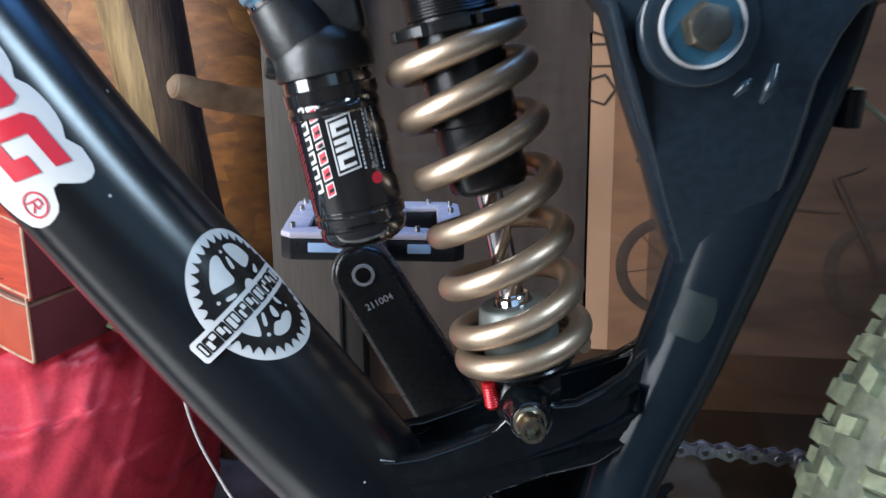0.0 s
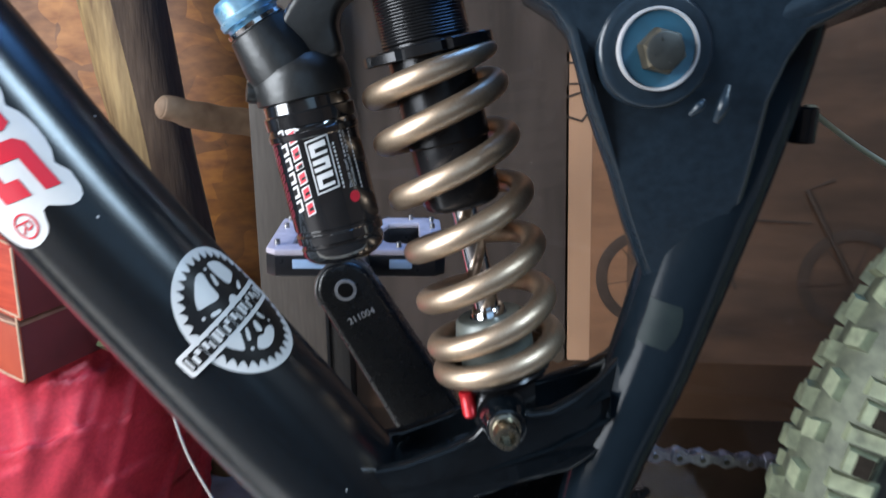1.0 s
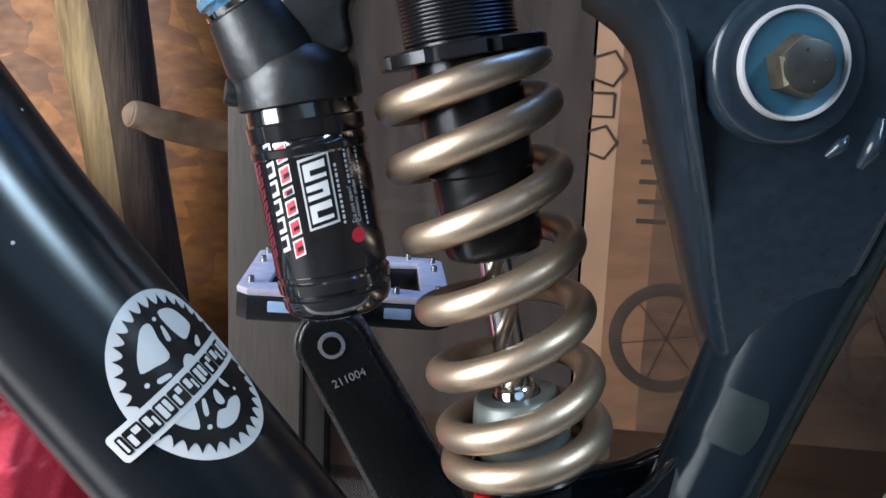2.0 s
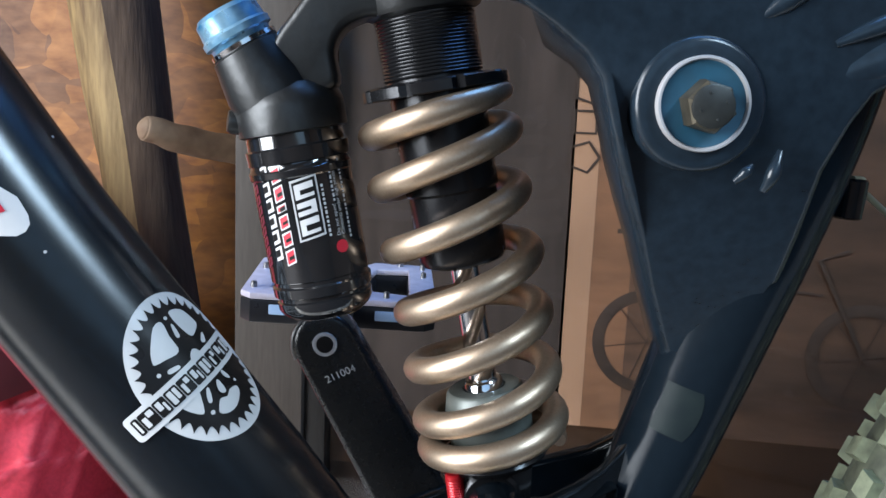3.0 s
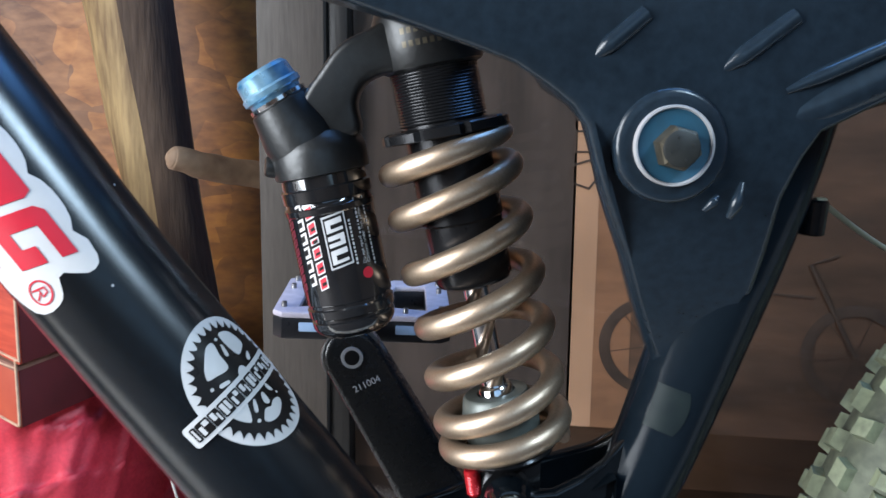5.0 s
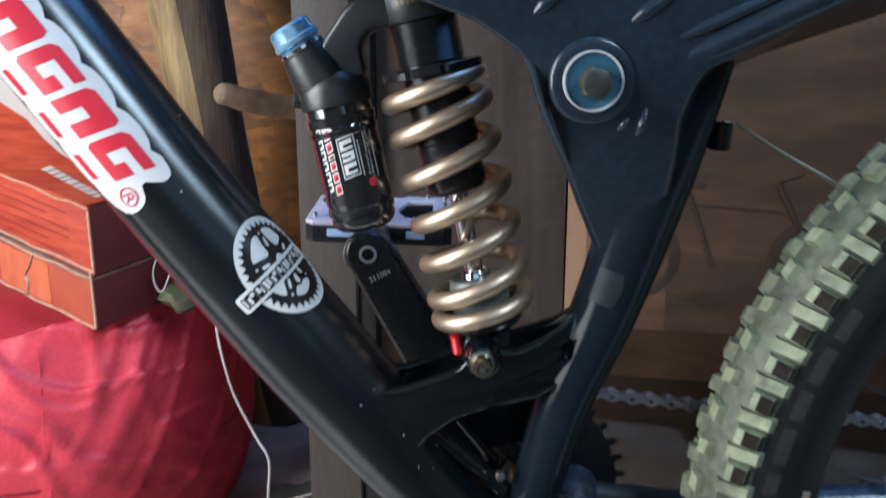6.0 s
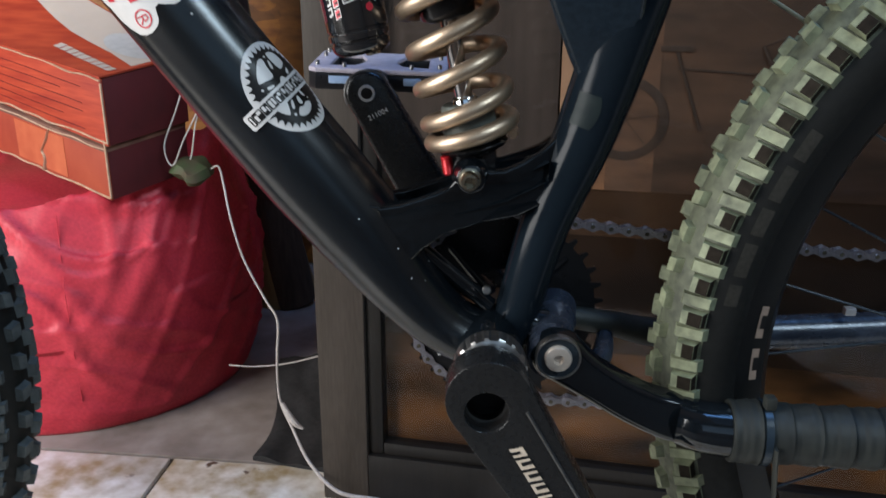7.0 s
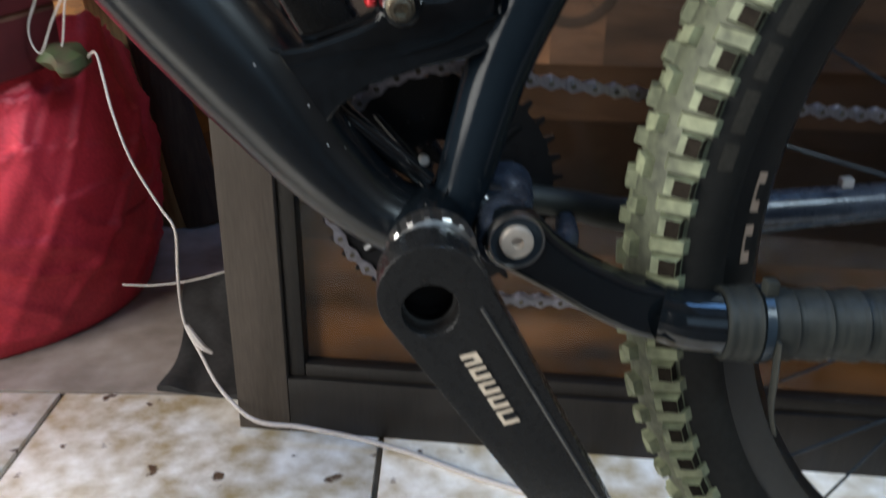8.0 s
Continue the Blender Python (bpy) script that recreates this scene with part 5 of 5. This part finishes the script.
        for f0, f1, r0, r1 in ((0.28, 0.70, -0.0100, -0.0140),):
            bm = bmesh.new()
            rows = []
            for k in range(4):
                a = radians(a0 + wd * (f0 + (f1 - f0) * k / 3))
                r = Vector((math.cos(a), 0, math.sin(a)))
                rows.append([bm.verts.new(c + r * (rim_r + rr) + Vector((0, -0.0158 - (rr + 0.007) * 0.2, 0))) for rr in (r0, r1)])
            for p, q in zip(rows, rows[1:]):
                bm.faces.new((p[0], p[1], q[1], q[0]))
            part("rim_print_gap", bm, RIM_BLACK, mark)
    part("hub", lathe([(-0.060, 0.006), (-0.055, 0.009), (-0.034, 0.011), (-0.032, 0.028), (-0.028, 0.028), (-0.026, 0.014), (0.026, 0.014), (0.028, 0.028), (0.032, 0.028), (0.034, 0.011), (0.055, 0.009), (0.060, 0.006)], c, (0, 1, 0), 30), ANODISED, root)
    for i in range(32):
        side = -1 if i % 2 else 1
        a = 2 * math.pi * i / 32
        b = a + (0.9 if (i // 2) % 2 else -0.9)
        p = c + Vector((math.cos(a) * (rim_r - 0.022), side * 0.003, math.sin(a) * (rim_r - 0.022)))
        q = c + Vector((math.cos(b) * 0.026, side * 0.030, math.sin(b) * 0.026))
        part("spoke", tube([p, q], 0.001, 0, 6), SATIN_BLACK, root)
    return root


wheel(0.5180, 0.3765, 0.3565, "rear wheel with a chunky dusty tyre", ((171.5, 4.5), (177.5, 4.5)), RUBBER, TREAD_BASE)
wheel(-0.6160, 0.3700, 0.3500, "front wheel with a chunky dark tyre", (), DARK_TREAD, SIDEWALL)
part("spoke_clip", box(0.312, 0.320, 0.474, 0.480, 0.388, 0.394, 0.001), RING_SILVER, bicycle, "white clip")

# ---------------------------------------------------------------- glazed cabinet behind the bicycle
cab = empty("glazed_cabinet", "taupe wooden cabinet with a dark reflecting glass door", "cabinet")
cab.matrix_world = Matrix.Translation((-0.1275, 0.7650, FLOOR)) @ Matrix.Rotation(radians(-11), 4, "Z")
# cabinet's own axes: x along the front, y into it, z up
CW, CH, CD = 1.25, 1.35, 0.36


def cab_part(name, bm, material, label="", parent=None):
    return part(name, bm, material, parent or cab, label)


cab_part("side_panel", box(0.0, 0.02, 0.022, CD, 0.0, CH, 0.001), CABINET, "taupe side")
cab_part("side_panel", box(CW - 0.02, CW, 0.022, CD, 0.0, CH, 0.001), CABINET)
cab_part("back_panel", box(0.02, CW - 0.02, CD - 0.012, CD, 0.0, CH), DARK_BOARD)
cab_part("top_board", box(0, CW, 0, CD, CH, CH + 0.02, 0.002), CABINET)
cab_part("bottom_board", box(0.02, CW - 0.02, 0.03, CD - 0.012, 0.045, 0.062), DARK_BOARD)
cab_part("shelf", box(0.02, CW - 0.02, 0.06, CD - 0.012, 0.70, 0.715), DARK_BOARD)
cab_part("stile", box(0.0, 0.056, 0.0, 0.022, 0.0, CH, 0.002), CABINET, "taupe painted stile with small nicks")
cab_part("stile", box(CW - 0.056, CW, 0.0, 0.022, 0.0, CH, 0.002), CABINET)
cab_part("rail", box(0.056, CW - 0.056, 0.001, 0.022, 0.0, 0.066, 0.002), CABINET_DARK, "dark bottom rail")
cab_part("rail", box(0.056, CW - 0.056, 0.001, 0.022, CH - 0.056, CH, 0.002), CABINET)
cab_part("moulding", box(0.056, 0.074, 0.006, 0.024, 0.066, CH - 0.056, 0.003), CABINET_DARK, "dark glazing bead")
cab_part("moulding", box(CW - 0.074, CW - 0.056, 0.006, 0.024, 0.066, CH - 0.056, 0.003), CABINET_DARK)
cab_part("moulding", box(0.074, CW - 0.074, 0.006, 0.024, 0.066, 0.082, 0.003), CABINET_DARK)
pane = cab_part("glass_pane", box(0.074, CW - 0.074, 0.0150, 0.0190, 0.082, CH - 0.056), GLASS, "dark reflecting glass")
pane.visible_shadow = False
# printed card behind the glass: pale strip, shapes and a drawn bicycle
CX0 = 0.2580
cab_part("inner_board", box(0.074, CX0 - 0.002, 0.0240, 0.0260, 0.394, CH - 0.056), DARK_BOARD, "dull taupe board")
# bands from warm to near-black to brown stand in for the glass's reflections
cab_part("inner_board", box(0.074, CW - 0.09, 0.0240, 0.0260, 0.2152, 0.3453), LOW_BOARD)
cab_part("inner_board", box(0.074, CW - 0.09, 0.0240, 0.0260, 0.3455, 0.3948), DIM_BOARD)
cab_part("inner_board", box(0.074, CW - 0.09, 0.0240, 0.0260, 0.066, 0.215), REFLECTION_BOARD, "board painted with the floor's warm reflection")
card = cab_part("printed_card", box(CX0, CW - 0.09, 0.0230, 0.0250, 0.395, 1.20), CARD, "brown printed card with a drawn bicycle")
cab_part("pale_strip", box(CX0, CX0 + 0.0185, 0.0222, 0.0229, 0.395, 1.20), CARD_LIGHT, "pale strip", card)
# light falling off to the right is put into these strips' colours
cab_part("warm_strip", box(CX0 + 0.0187, CX0 + 0.048, 0.0224, 0.0229, 0.395, 1.20), LIT_CARD, "card strip coloured as if lit", card)
cab_part("warm_strip", box(CX0 + 0.0482, CX0 + 0.094, 0.0224, 0.0229, 0.395, 1.20), HALF_LIT_CARD, "card strip coloured as if half lit", card)


def ink(points, r=0.0013, closed=True, name="ink_line"):
    pts = [(x, 0.0222, z) for x, z in points]
    if closed:
        pts = pts + [pts[0]]
    bm = tube(pts, r, 0, 6, flat=1.0)
    for v in bm.verts:
        v.co.y = 0.0218 + (v.co.y - 0.0222) * 0.25
    return cab_part(name, bm, CARD_INK, "", card)


def poly(cx, cz, r, n, a0):
    return [(cx + r * math.cos(radians(a0 + 360 * i / n)), cz + r * math.sin(radians(a0 + 360 * i / n))) for i in range(n)]


ink(poly(CX0 + 0.0090, 0.657, 0.0125, 5, 0))
ink(poly(CX0 + 0.0065, 0.632, 0.0115, 4, 45))
ink(poly(CX0 + 0.0065, 0.606, 0.0120, 5, 0))
WX, WZ, WR = CX0 + 0.0640, 0.467, 0.0365
for dx in (0.0, 0.158):
    bm = lathe([(-0.0002, WR - 0.0045), (-0.0004, WR), (0.0002, WR + 0.0045)], (WX + dx, 0.0221, WZ), (0, 1, 0), 48, False)
    cab_part("ink_wheel", bm, CARD_INK, "", card)
    for i in range(3):
        a = radians(60 * i + 10)
        ink([(WX + dx - WR * math.cos(a), WZ - WR * math.sin(a)), (WX + dx + WR * math.cos(a), WZ + WR * math.sin(a))], 0.0004, False, "ink_spoke")
ink([(WX + 0.045, WZ + 0.050), (WX + 0.125, WZ + 0.046)], 0.0012, False)
ink([(WX + 0.070, WZ - 0.008), (WX + 0.043, WZ + 0.066)], 0.0016, False)
ink([(WX + 0.028, WZ + 0.068), (WX + 0.058, WZ + 0.068)], 0.003, False)
ink([(WX + 0.158, WZ), (WX + 0.120, WZ + 0.072), (WX + 0.140, WZ + 0.080)], 0.0018, False)
for i in range(16):
    for j in range(2):
        x = CX0 + 0.036 + 0.026 * j
        z = 0.55 + 0.014 * i
        cab_part("ink_block", box(x, x + 0.021 - 0.004 * ((i + j) % 3), 0.0223, 0.0228, z, z + 0.0035), CARD_INK, "", card)

# ---------------------------------------------------------------- things beside the cabinet
# log post and the stick that leans behind the cabinet
pts = [(-0.300, 1.40, FLOOR), (-0.352, 1.40, 0.30), (-0.392, 1.40, 0.56), (-0.428, 1.40, 0.84), (-0.50, 1.40, 1.35), (-0.60, 1.40, room_z1)]
bm = tube(pts, [0.060, 0.058, 0.056, 0.066, 0.064, 0.06], 60, 30)
for v in bm.verts:
    v.co += Vector((1, 0.6, 0)) * 0.006 * noise.noise(Vector((v.co.x * 30, v.co.y * 30, v.co.z * 2.5)))
post = tagged(part("log_post", bm, POST), "rough leaning timber log post with bark on one side", "post")
# darker shell: bark, with the post's shaded half put into its colour
bm = tube([(x + 0.014, y - 0.014, z) for x, y, z in pts], [0.048, 0.046, 0.044, 0.053, 0.051, 0.048], 60, 30)
for v in bm.verts:
    v.co += Vector((1, 0.6, 0)) * 0.006 * noise.noise(Vector((v.co.x * 30, v.co.y * 30, v.co.z * 2.5)))
part("bark", bm, SHADED_BARK, post, "dark bark side with its shade painted in")
bm = tube([(-0.2315, 0.870, 0.6308), (-0.228, 0.8725, 0.6298), (-0.222, 0.877, 0.628), (-0.19, 0.90, 0.618), (-0.10, 0.965, 0.598), (0.02, 1.05, 0.575)], [0.0035, 0.0095, 0.0118, 0.0130, 0.0140, 0.015], 60, 18)
for v in bm.verts:
    v.co += Vector((0.5, 0.5, 1)) * 0.002 * noise.noise(v.co * 60)
bmesh.ops.bevel(bm, geom=[e for e in bm.edges if len(e.link_faces) == 2 and e.calc_face_angle(0) > 1.0], offset=0.004, segments=3, affect="EDGES")
tagged(part("stick", bm, PEG), "pale barkless stick with a rounded end behind the cabinet", "stick")

# red bag
BC = Vector((-0.560, 1.135, FLOOR))


def bag_surface(u, a):
    """u: 0 at the floor to 1 at the top's middle; a: angle round."""
    ear = max(0.0, math.cos(a + 0.35)) ** 5
    if u < 0.72:
        k = u / 0.72
        r = 0.90 + 0.13 * math.sin(math.pi * k) ** 0.8 - 0.05 * k
        h = 0.315 * k
    else:
        k = (u - 0.72) / 0.28
        r = 0.85 * math.cos(k * math.pi / 2) ** 0.75
        h = 0.315 - 0.012 * math.sin(k * math.pi)
    rx, ry = 0.276, 0.268
    c, q = math.cos(a), math.sin(a)
    body = math.sin(math.pi * min(1, max(0, u * 1.15))) ** 0.5
    fold = 0.030 * noise.noise(Vector((c * 1.6, q * 1.6, u * 3.2)))
    for k, (f, g, ph) in enumerate(((5.0, 3.0, 0.0), (7.0, -5.0, 2.1), (3.0, 8.0, 4.0))):
        w = noise.noise(Vector((f * a * 0.55 + g * u + ph, u * 2.4 - 0.8 * a + ph, ph)))
        fold += 0.036 * max(0.0, 1 - abs(w) * 4.5) ** 2 * (0.6 + 0.4 * math.sin(a * 3 + ph)) - 0.006
    # cloth drawn up and in towards the top
    fold += 0.022 * math.sin(11 * a + 5 * u) * max(0.0, u - 0.45) * (u < 0.8)
    x, y = c * rx * r * (1 + fold * body), q * ry * r * (1 + fold * body)
    z = h + ear * 0.078 * min(1, max(0, (u - 0.25) / 0.45)) * (1 if u < 0.74 else max(0, 1 - (u - 0.74) / 0.16))
    return BC + Vector((x, y, max(0.0, z + 0.010 * fold / 0.03 * body * (u > 0.3))))


bm = bmesh.new()
rows = []
for i in range(91):
    u = i / 90 * 0.995
    rows.append([bm.verts.new(bag_surface(u, 2 * math.pi * k / 220)) for k in range(220)])
for p, q in zip(rows, rows[1:]):
    for k in range(220):
        j = (k + 1) % 220
        bm.faces.new((p[k], p[j], q[j], q[k]))
bm.faces.new(rows[0])
bm.faces.new(rows[-1])
bag = tagged(part("cloth_bag", bm, BAG, angle=180), "slumped crimson cloth sack full and creased on the floor", "bag")
seam = [bag_surface(0.06 + 0.62 * i / 24, radians(-70)) + 0.0004 * Vector((math.cos(radians(-70)), math.sin(radians(-70)), 0)) for i in range(25)]
part("seam", tube(seam, 0.0008, 0, 8), BAG, bag)


# two cartons on the sack
def carton(name, corner, yaw, w, d, z0, z1, front, side, label):
    root = empty(name, label, "box", "stacked cartons")
    root.matrix_world = Matrix.Translation(corner) @ Matrix.Rotation(radians(yaw), 4, "Z")
    h = z1 - z0
    part("front_panel", box(-w, 0, 0, 0.003, 0, h, 0.0008), front, root)
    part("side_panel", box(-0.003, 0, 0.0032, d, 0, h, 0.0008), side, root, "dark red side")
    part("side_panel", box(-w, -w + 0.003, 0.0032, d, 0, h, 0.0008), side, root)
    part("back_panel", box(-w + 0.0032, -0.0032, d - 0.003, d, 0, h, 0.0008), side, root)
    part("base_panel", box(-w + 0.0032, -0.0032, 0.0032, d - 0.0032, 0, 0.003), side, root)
    return root


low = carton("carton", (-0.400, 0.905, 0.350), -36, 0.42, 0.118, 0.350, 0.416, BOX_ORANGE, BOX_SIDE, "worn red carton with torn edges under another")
part("lid", box(-0.421, 0.001, -0.0010, 0.118, 0.0605, 0.0668, 0.001), BOX_EDGE, low, "bare beige card edge")
part("faded_panel", box(-0.215, -0.095, -0.0008, 0.0, 0.006, 0.058), BOX_FADED, low)
part("faded_panel", box(-0.335, -0.285, -0.0008, 0.0, 0.006, 0.058), BOX_FADED, low)
TW, TD = 0.42, 0.118
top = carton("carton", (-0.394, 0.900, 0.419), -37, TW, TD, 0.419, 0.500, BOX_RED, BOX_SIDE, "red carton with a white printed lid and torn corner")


def lid_z(x, y, lift=0.0):
    """The lid has sprung up: it rises towards the back and away from the torn corner."""
    return 0.0825 + 0.20 * max(0.0, -x) * max(0.0, y / TD) ** 1.2 + lift


bm = bmesh.new()
rows = []
for lift in (0.0, 0.0022):
    rows.append([[bm.verts.new((x, y, lid_z(x, y, lift))) for y in (TD * 1.015 * k / 16 - 0.002 for k in range(17))] for x in (0.002 - (TW + 0.004) * i / 30 for i in range(31))])
for grid in rows:
    for p, q in zip(grid, grid[1:]):
        for k in range(16):
            bm.faces.new((p[k], p[k + 1], q[k + 1], q[k]))
lower, raised = rows
for k in range(16):
    for e in (0, 30):
        bm.faces.new((lower[e][k], lower[e][k + 1], raised[e][k + 1], raised[e][k]))
for k in range(30):
    for e in (0, 16):
        bm.faces.new((lower[k][e], lower[k + 1][e], raised[k + 1][e], raised[k][e]))
lid = part("lid", bm, BOX_RED, top, "sprung red lid with white wave print")


def lid_print(name, outline, material, lift, label=""):
    """A flat printed shape that follows the lid."""
    bm = bmesh.new()
    vs = [bm.verts.new((x, y, 0)) for x, y in outline]
    bmesh.ops.triangle_fill(bm, use_beauty=True, edges=[bm.edges.new((vs[i], vs[(i + 1) % len(vs)])) for i in range(len(vs))])
    for axis, lo, hi in (((1, 0, 0), -TW, 0.0), ((0, 1, 0), 0.0, TD)):
        c = lo + 0.0125
        while c < hi:
            bmesh.ops.bisect_plane(bm, geom=list(bm.verts) + list(bm.edges) + list(bm.faces), plane_co=[c * a for a in axis], plane_no=axis)
            c += 0.0125
    for v in bm.verts:
        v.co.z = lid_z(v.co.x, v.co.y, 0.0022 + lift)
    return part(name, bm, material, lid, label)


WAVE = [(-0.420, 0.086), (-0.36, 0.085), (-0.282, 0.082), (-0.213, 0.069), (-0.16, 0.061), (-0.117, 0.058), (-0.06, 0.055), (-0.004, 0.046), (-0.003, 0.116), (-0.2, 0.116), (-0.420, 0.116)]
lid_print("lid_wave", WAVE, BOX_WHITE, 0.0006, "white wave print")
lid_print("lid_badge", blob(-0.058, 0.082, 0.050, 0.023, 0.0, 32), PRINT_GREY, 0.0011, "round grey badge")
x = -0.148
for k, w in enumerate((0.017, 0.016, 0.016, 0.013, 0.019, 0.016, 0.015, 0.016, 0.014)):
    y = 0.026 - 0.0012 * k
    lid_print("lid_mark", [(x, y), (x + w * 0.8, y), (x + w * 0.8 + 0.003, y + 0.011), (x + 0.003, y + 0.011)], BOX_WHITE, 0.0011)
    x += w
for ob, zs in ((low, (0.002, 0.064)), (top, (0.003, 0.080))):
    for z in zs:
        p = [(-0.335 + 0.0335 * i, -0.0006, z + 0.004 * noise.noise(Vector((i * 0.7, z * 90, 0)))) for i in range(11)]
        part("torn_edge", tube(p, 0.0019, 40, 6, flat=0.5), BOX_TORN, ob)
    p = [(0.0005, -0.0005, 0.004 + 0.0072 * i) for i in range(11)]
    part("torn_edge", tube(p, 0.0016, 20, 6), BOX_TORN, ob)
p = [(-0.150, -0.0012, 0.003), (-0.145, -0.0012, 0.020), (-0.150, -0.0012, 0.030), (-0.136, -0.0012, 0.046), (-0.128, -0.0012, 0.060), (-0.118, -0.0012, 0.066)]
part("tear", tube(p, [0.004, 0.003, 0.0025, 0.003, 0.002, 0.001], 24, 6, flat=0.4), BOX_TORN, low)

for k in range(6):
    z = 0.012 + 0.0105 * k
    p = [(-0.335 + 0.048 * i, -0.0004, z + 0.0006 * math.sin(i + k)) for i in range(7 - (k % 3 == 1))]
    part("printed_line", tube(p, 0.0007, 12, 6, flat=0.5), BOX_SIDE, top)

# the stack slumps: both cartons lean up towards the wall and away from the torn corner
for root in (low, top):
    for ob in root.children_recursive:
        for v in ob.data.vertices:
            v.co.z += 0.13 * v.co.y - 0.105 * v.co.x

# string from the sack over the floor, and loops that hang behind
string = tagged(part("string", tube([(-0.300, 0.975, 0.370), (-0.276, 0.935, 0.388), (-0.262, 0.905, 0.392), (-0.250, 0.875, 0.380), (-0.236, 0.845, 0.345), (-0.220, 0.83, 0.300), (-0.196, 0.82, 0.255), (-0.181, 0.81, 0.232), (-0.186, 0.82, 0.185), (-0.190, 0.83, 0.145), (-0.188, 0.83, 0.112), (-0.172, 0.815, 0.085), (-0.145, 0.775, 0.062), (-0.106, 0.735, 0.050), (-0.058, 0.728, 0.044), (0.002, 0.715, 0.036), (0.057, 0.70, FLOOR + 0.005), (0.13, 0.655, FLOOR + 0.003), (0.25, 0.60, FLOOR + 0.003), (0.42, 0.56, FLOOR + 0.003)], [0.0012, 0.0014, 0.0017, 0.0026, 0.0030], 150, 10), STRING), "white twine hanging from the sack and trailing over the floor", "string")
part("knot", tube([(-0.186, 0.828, 0.112), (-0.170, 0.814, 0.095), (-0.158, 0.812, 0.086)], [0.003, 0.0045, 0.002], 10, 8), STRING, string)
tagged(part("string_loop", tube([(-0.30, 0.96, 0.53), (-0.325, 0.96, 0.46), (-0.345, 0.955, 0.41), (-0.335, 0.95, 0.385), (-0.318, 0.955, 0.42), (-0.29, 0.96, 0.47), (-0.275, 0.96, 0.50)], 0.0011, 60, 8), STRING), "pale twine loop hanging beside the cartons", "string")
tagged(part("string_loop", tube([(-0.27, 0.965, 0.51), (-0.30, 0.96, 0.45), (-0.312, 0.955, 0.395), (-0.322, 0.95, 0.38)], 0.0010, 40, 8), STRING), "pale twine strand hanging beside the cartons", "string")
tagged(part("twine_end", tube([(-0.258, 0.86, 0.148), (-0.225, 0.86, 0.1465), (-0.185, 0.862, 0.150), (-0.140, 0.87, 0.159), (-0.10, 0.90, 0.165)], 0.0010, 30, 8), STRING), "short pale twine end poking from behind the cabinet", "string")
bm = lathe([(-0.014, 0.0), (-0.012, 0.016), (0.0, 0.026), (0.010, 0.020), (0.014, 0.0)], (-0.312, 0.955, 0.377), (0.2, -0.3, 1), 24)
for v in bm.verts:
    v.co += Vector((1, 1, 1)) * 0.006 * noise.noise(v.co * 50)
tagged(part("green_scrap", bm, GREEN_TAG), "crumpled green scrap tied in the twine", "scrap")

# rag at the cabinet's foot
bm = bmesh.new()
rows = []
for i in range(25):
    row = []
    for j in range(25):
        a, b = i / 24, j / 24
        x = -0.232 + 0.115 * a + 0.012 * math.sin(5 * b)
        y = 0.842 + 0.24 * b - 0.03 * a
        z = FLOOR + 0.006 + 0.055 * b**1.4 * (0.4 + 0.6 * a) + 0.006 * noise.noise(Vector((a * 4, b * 4, 0)))
        row.append((x, y, z))
    rows.append(row)
topv = [[bm.verts.new(p) for p in r] for r in rows]
botv = [[bm.verts.new((p[0], p[1], FLOOR + 0.0005)) for p in r] for r in rows]
for grid in (topv, botv):
    for i in range(24):
        for j in range(24):
            bm.faces.new((grid[i][j], grid[i + 1][j], grid[i + 1][j + 1], grid[i][j + 1]))
for i in range(24):
    bm.faces.new((topv[i][0], topv[i + 1][0], botv[i + 1][0], botv[i][0]))
    bm.faces.new((topv[i][24], topv[i + 1][24], botv[i + 1][24], botv[i][24]))
    bm.faces.new((topv[0][i], topv[0][i + 1], botv[0][i + 1], botv[0][i]))
    bm.faces.new((topv[24][i], topv[24][i + 1], botv[24][i + 1], botv[24][i]))
tagged(part("rag", bm, CLOTH, angle=60), "dark crumpled rag at the foot of the cabinet", "rag")

# ---------------------------------------------------------------- floor tiles
TS = 0.37
TA = Matrix.Translation((-0.338, 0.848, FLOOR)) @ Matrix.Rotation(radians(-5), 4, "Z")
bm = box(0.003, TS - 0.003, -TS + 0.003, -0.003, -0.010, 0.0, 0.0015)
finish(bm)
tile_mesh = bpy.data.meshes.new("tile")
bm.to_mesh(tile_mesh)
bm.free()
tile_mesh.materials.append(TILE)
for i in range(-4, 6):
    for j in range(0, 2):
        ob = new("tile", tile_mesh)
        ob.matrix_world = TA @ Matrix.Translation((i * TS, -j * TS, 0))
        ob.parent = floor
strip = box(-1.3, 2.2, 0.004, 0.75, -0.012, -0.001, 0.001)
bmesh.ops.transform(strip, matrix=TA, verts=strip.verts)
# dark floor out of view, added so that the frame paint reflects less
front = box(-1.45, 2.2, -3.0, -2 * TS - 0.002, -0.012, -0.001, 0.001)
bmesh.ops.transform(front, matrix=TA, verts=front.verts)
part("floor_strip", front, UNSEEN_FLOOR, floor)
part("floor_strip", strip, BACK_FLOOR, floor, "darker floor beyond the tiles")
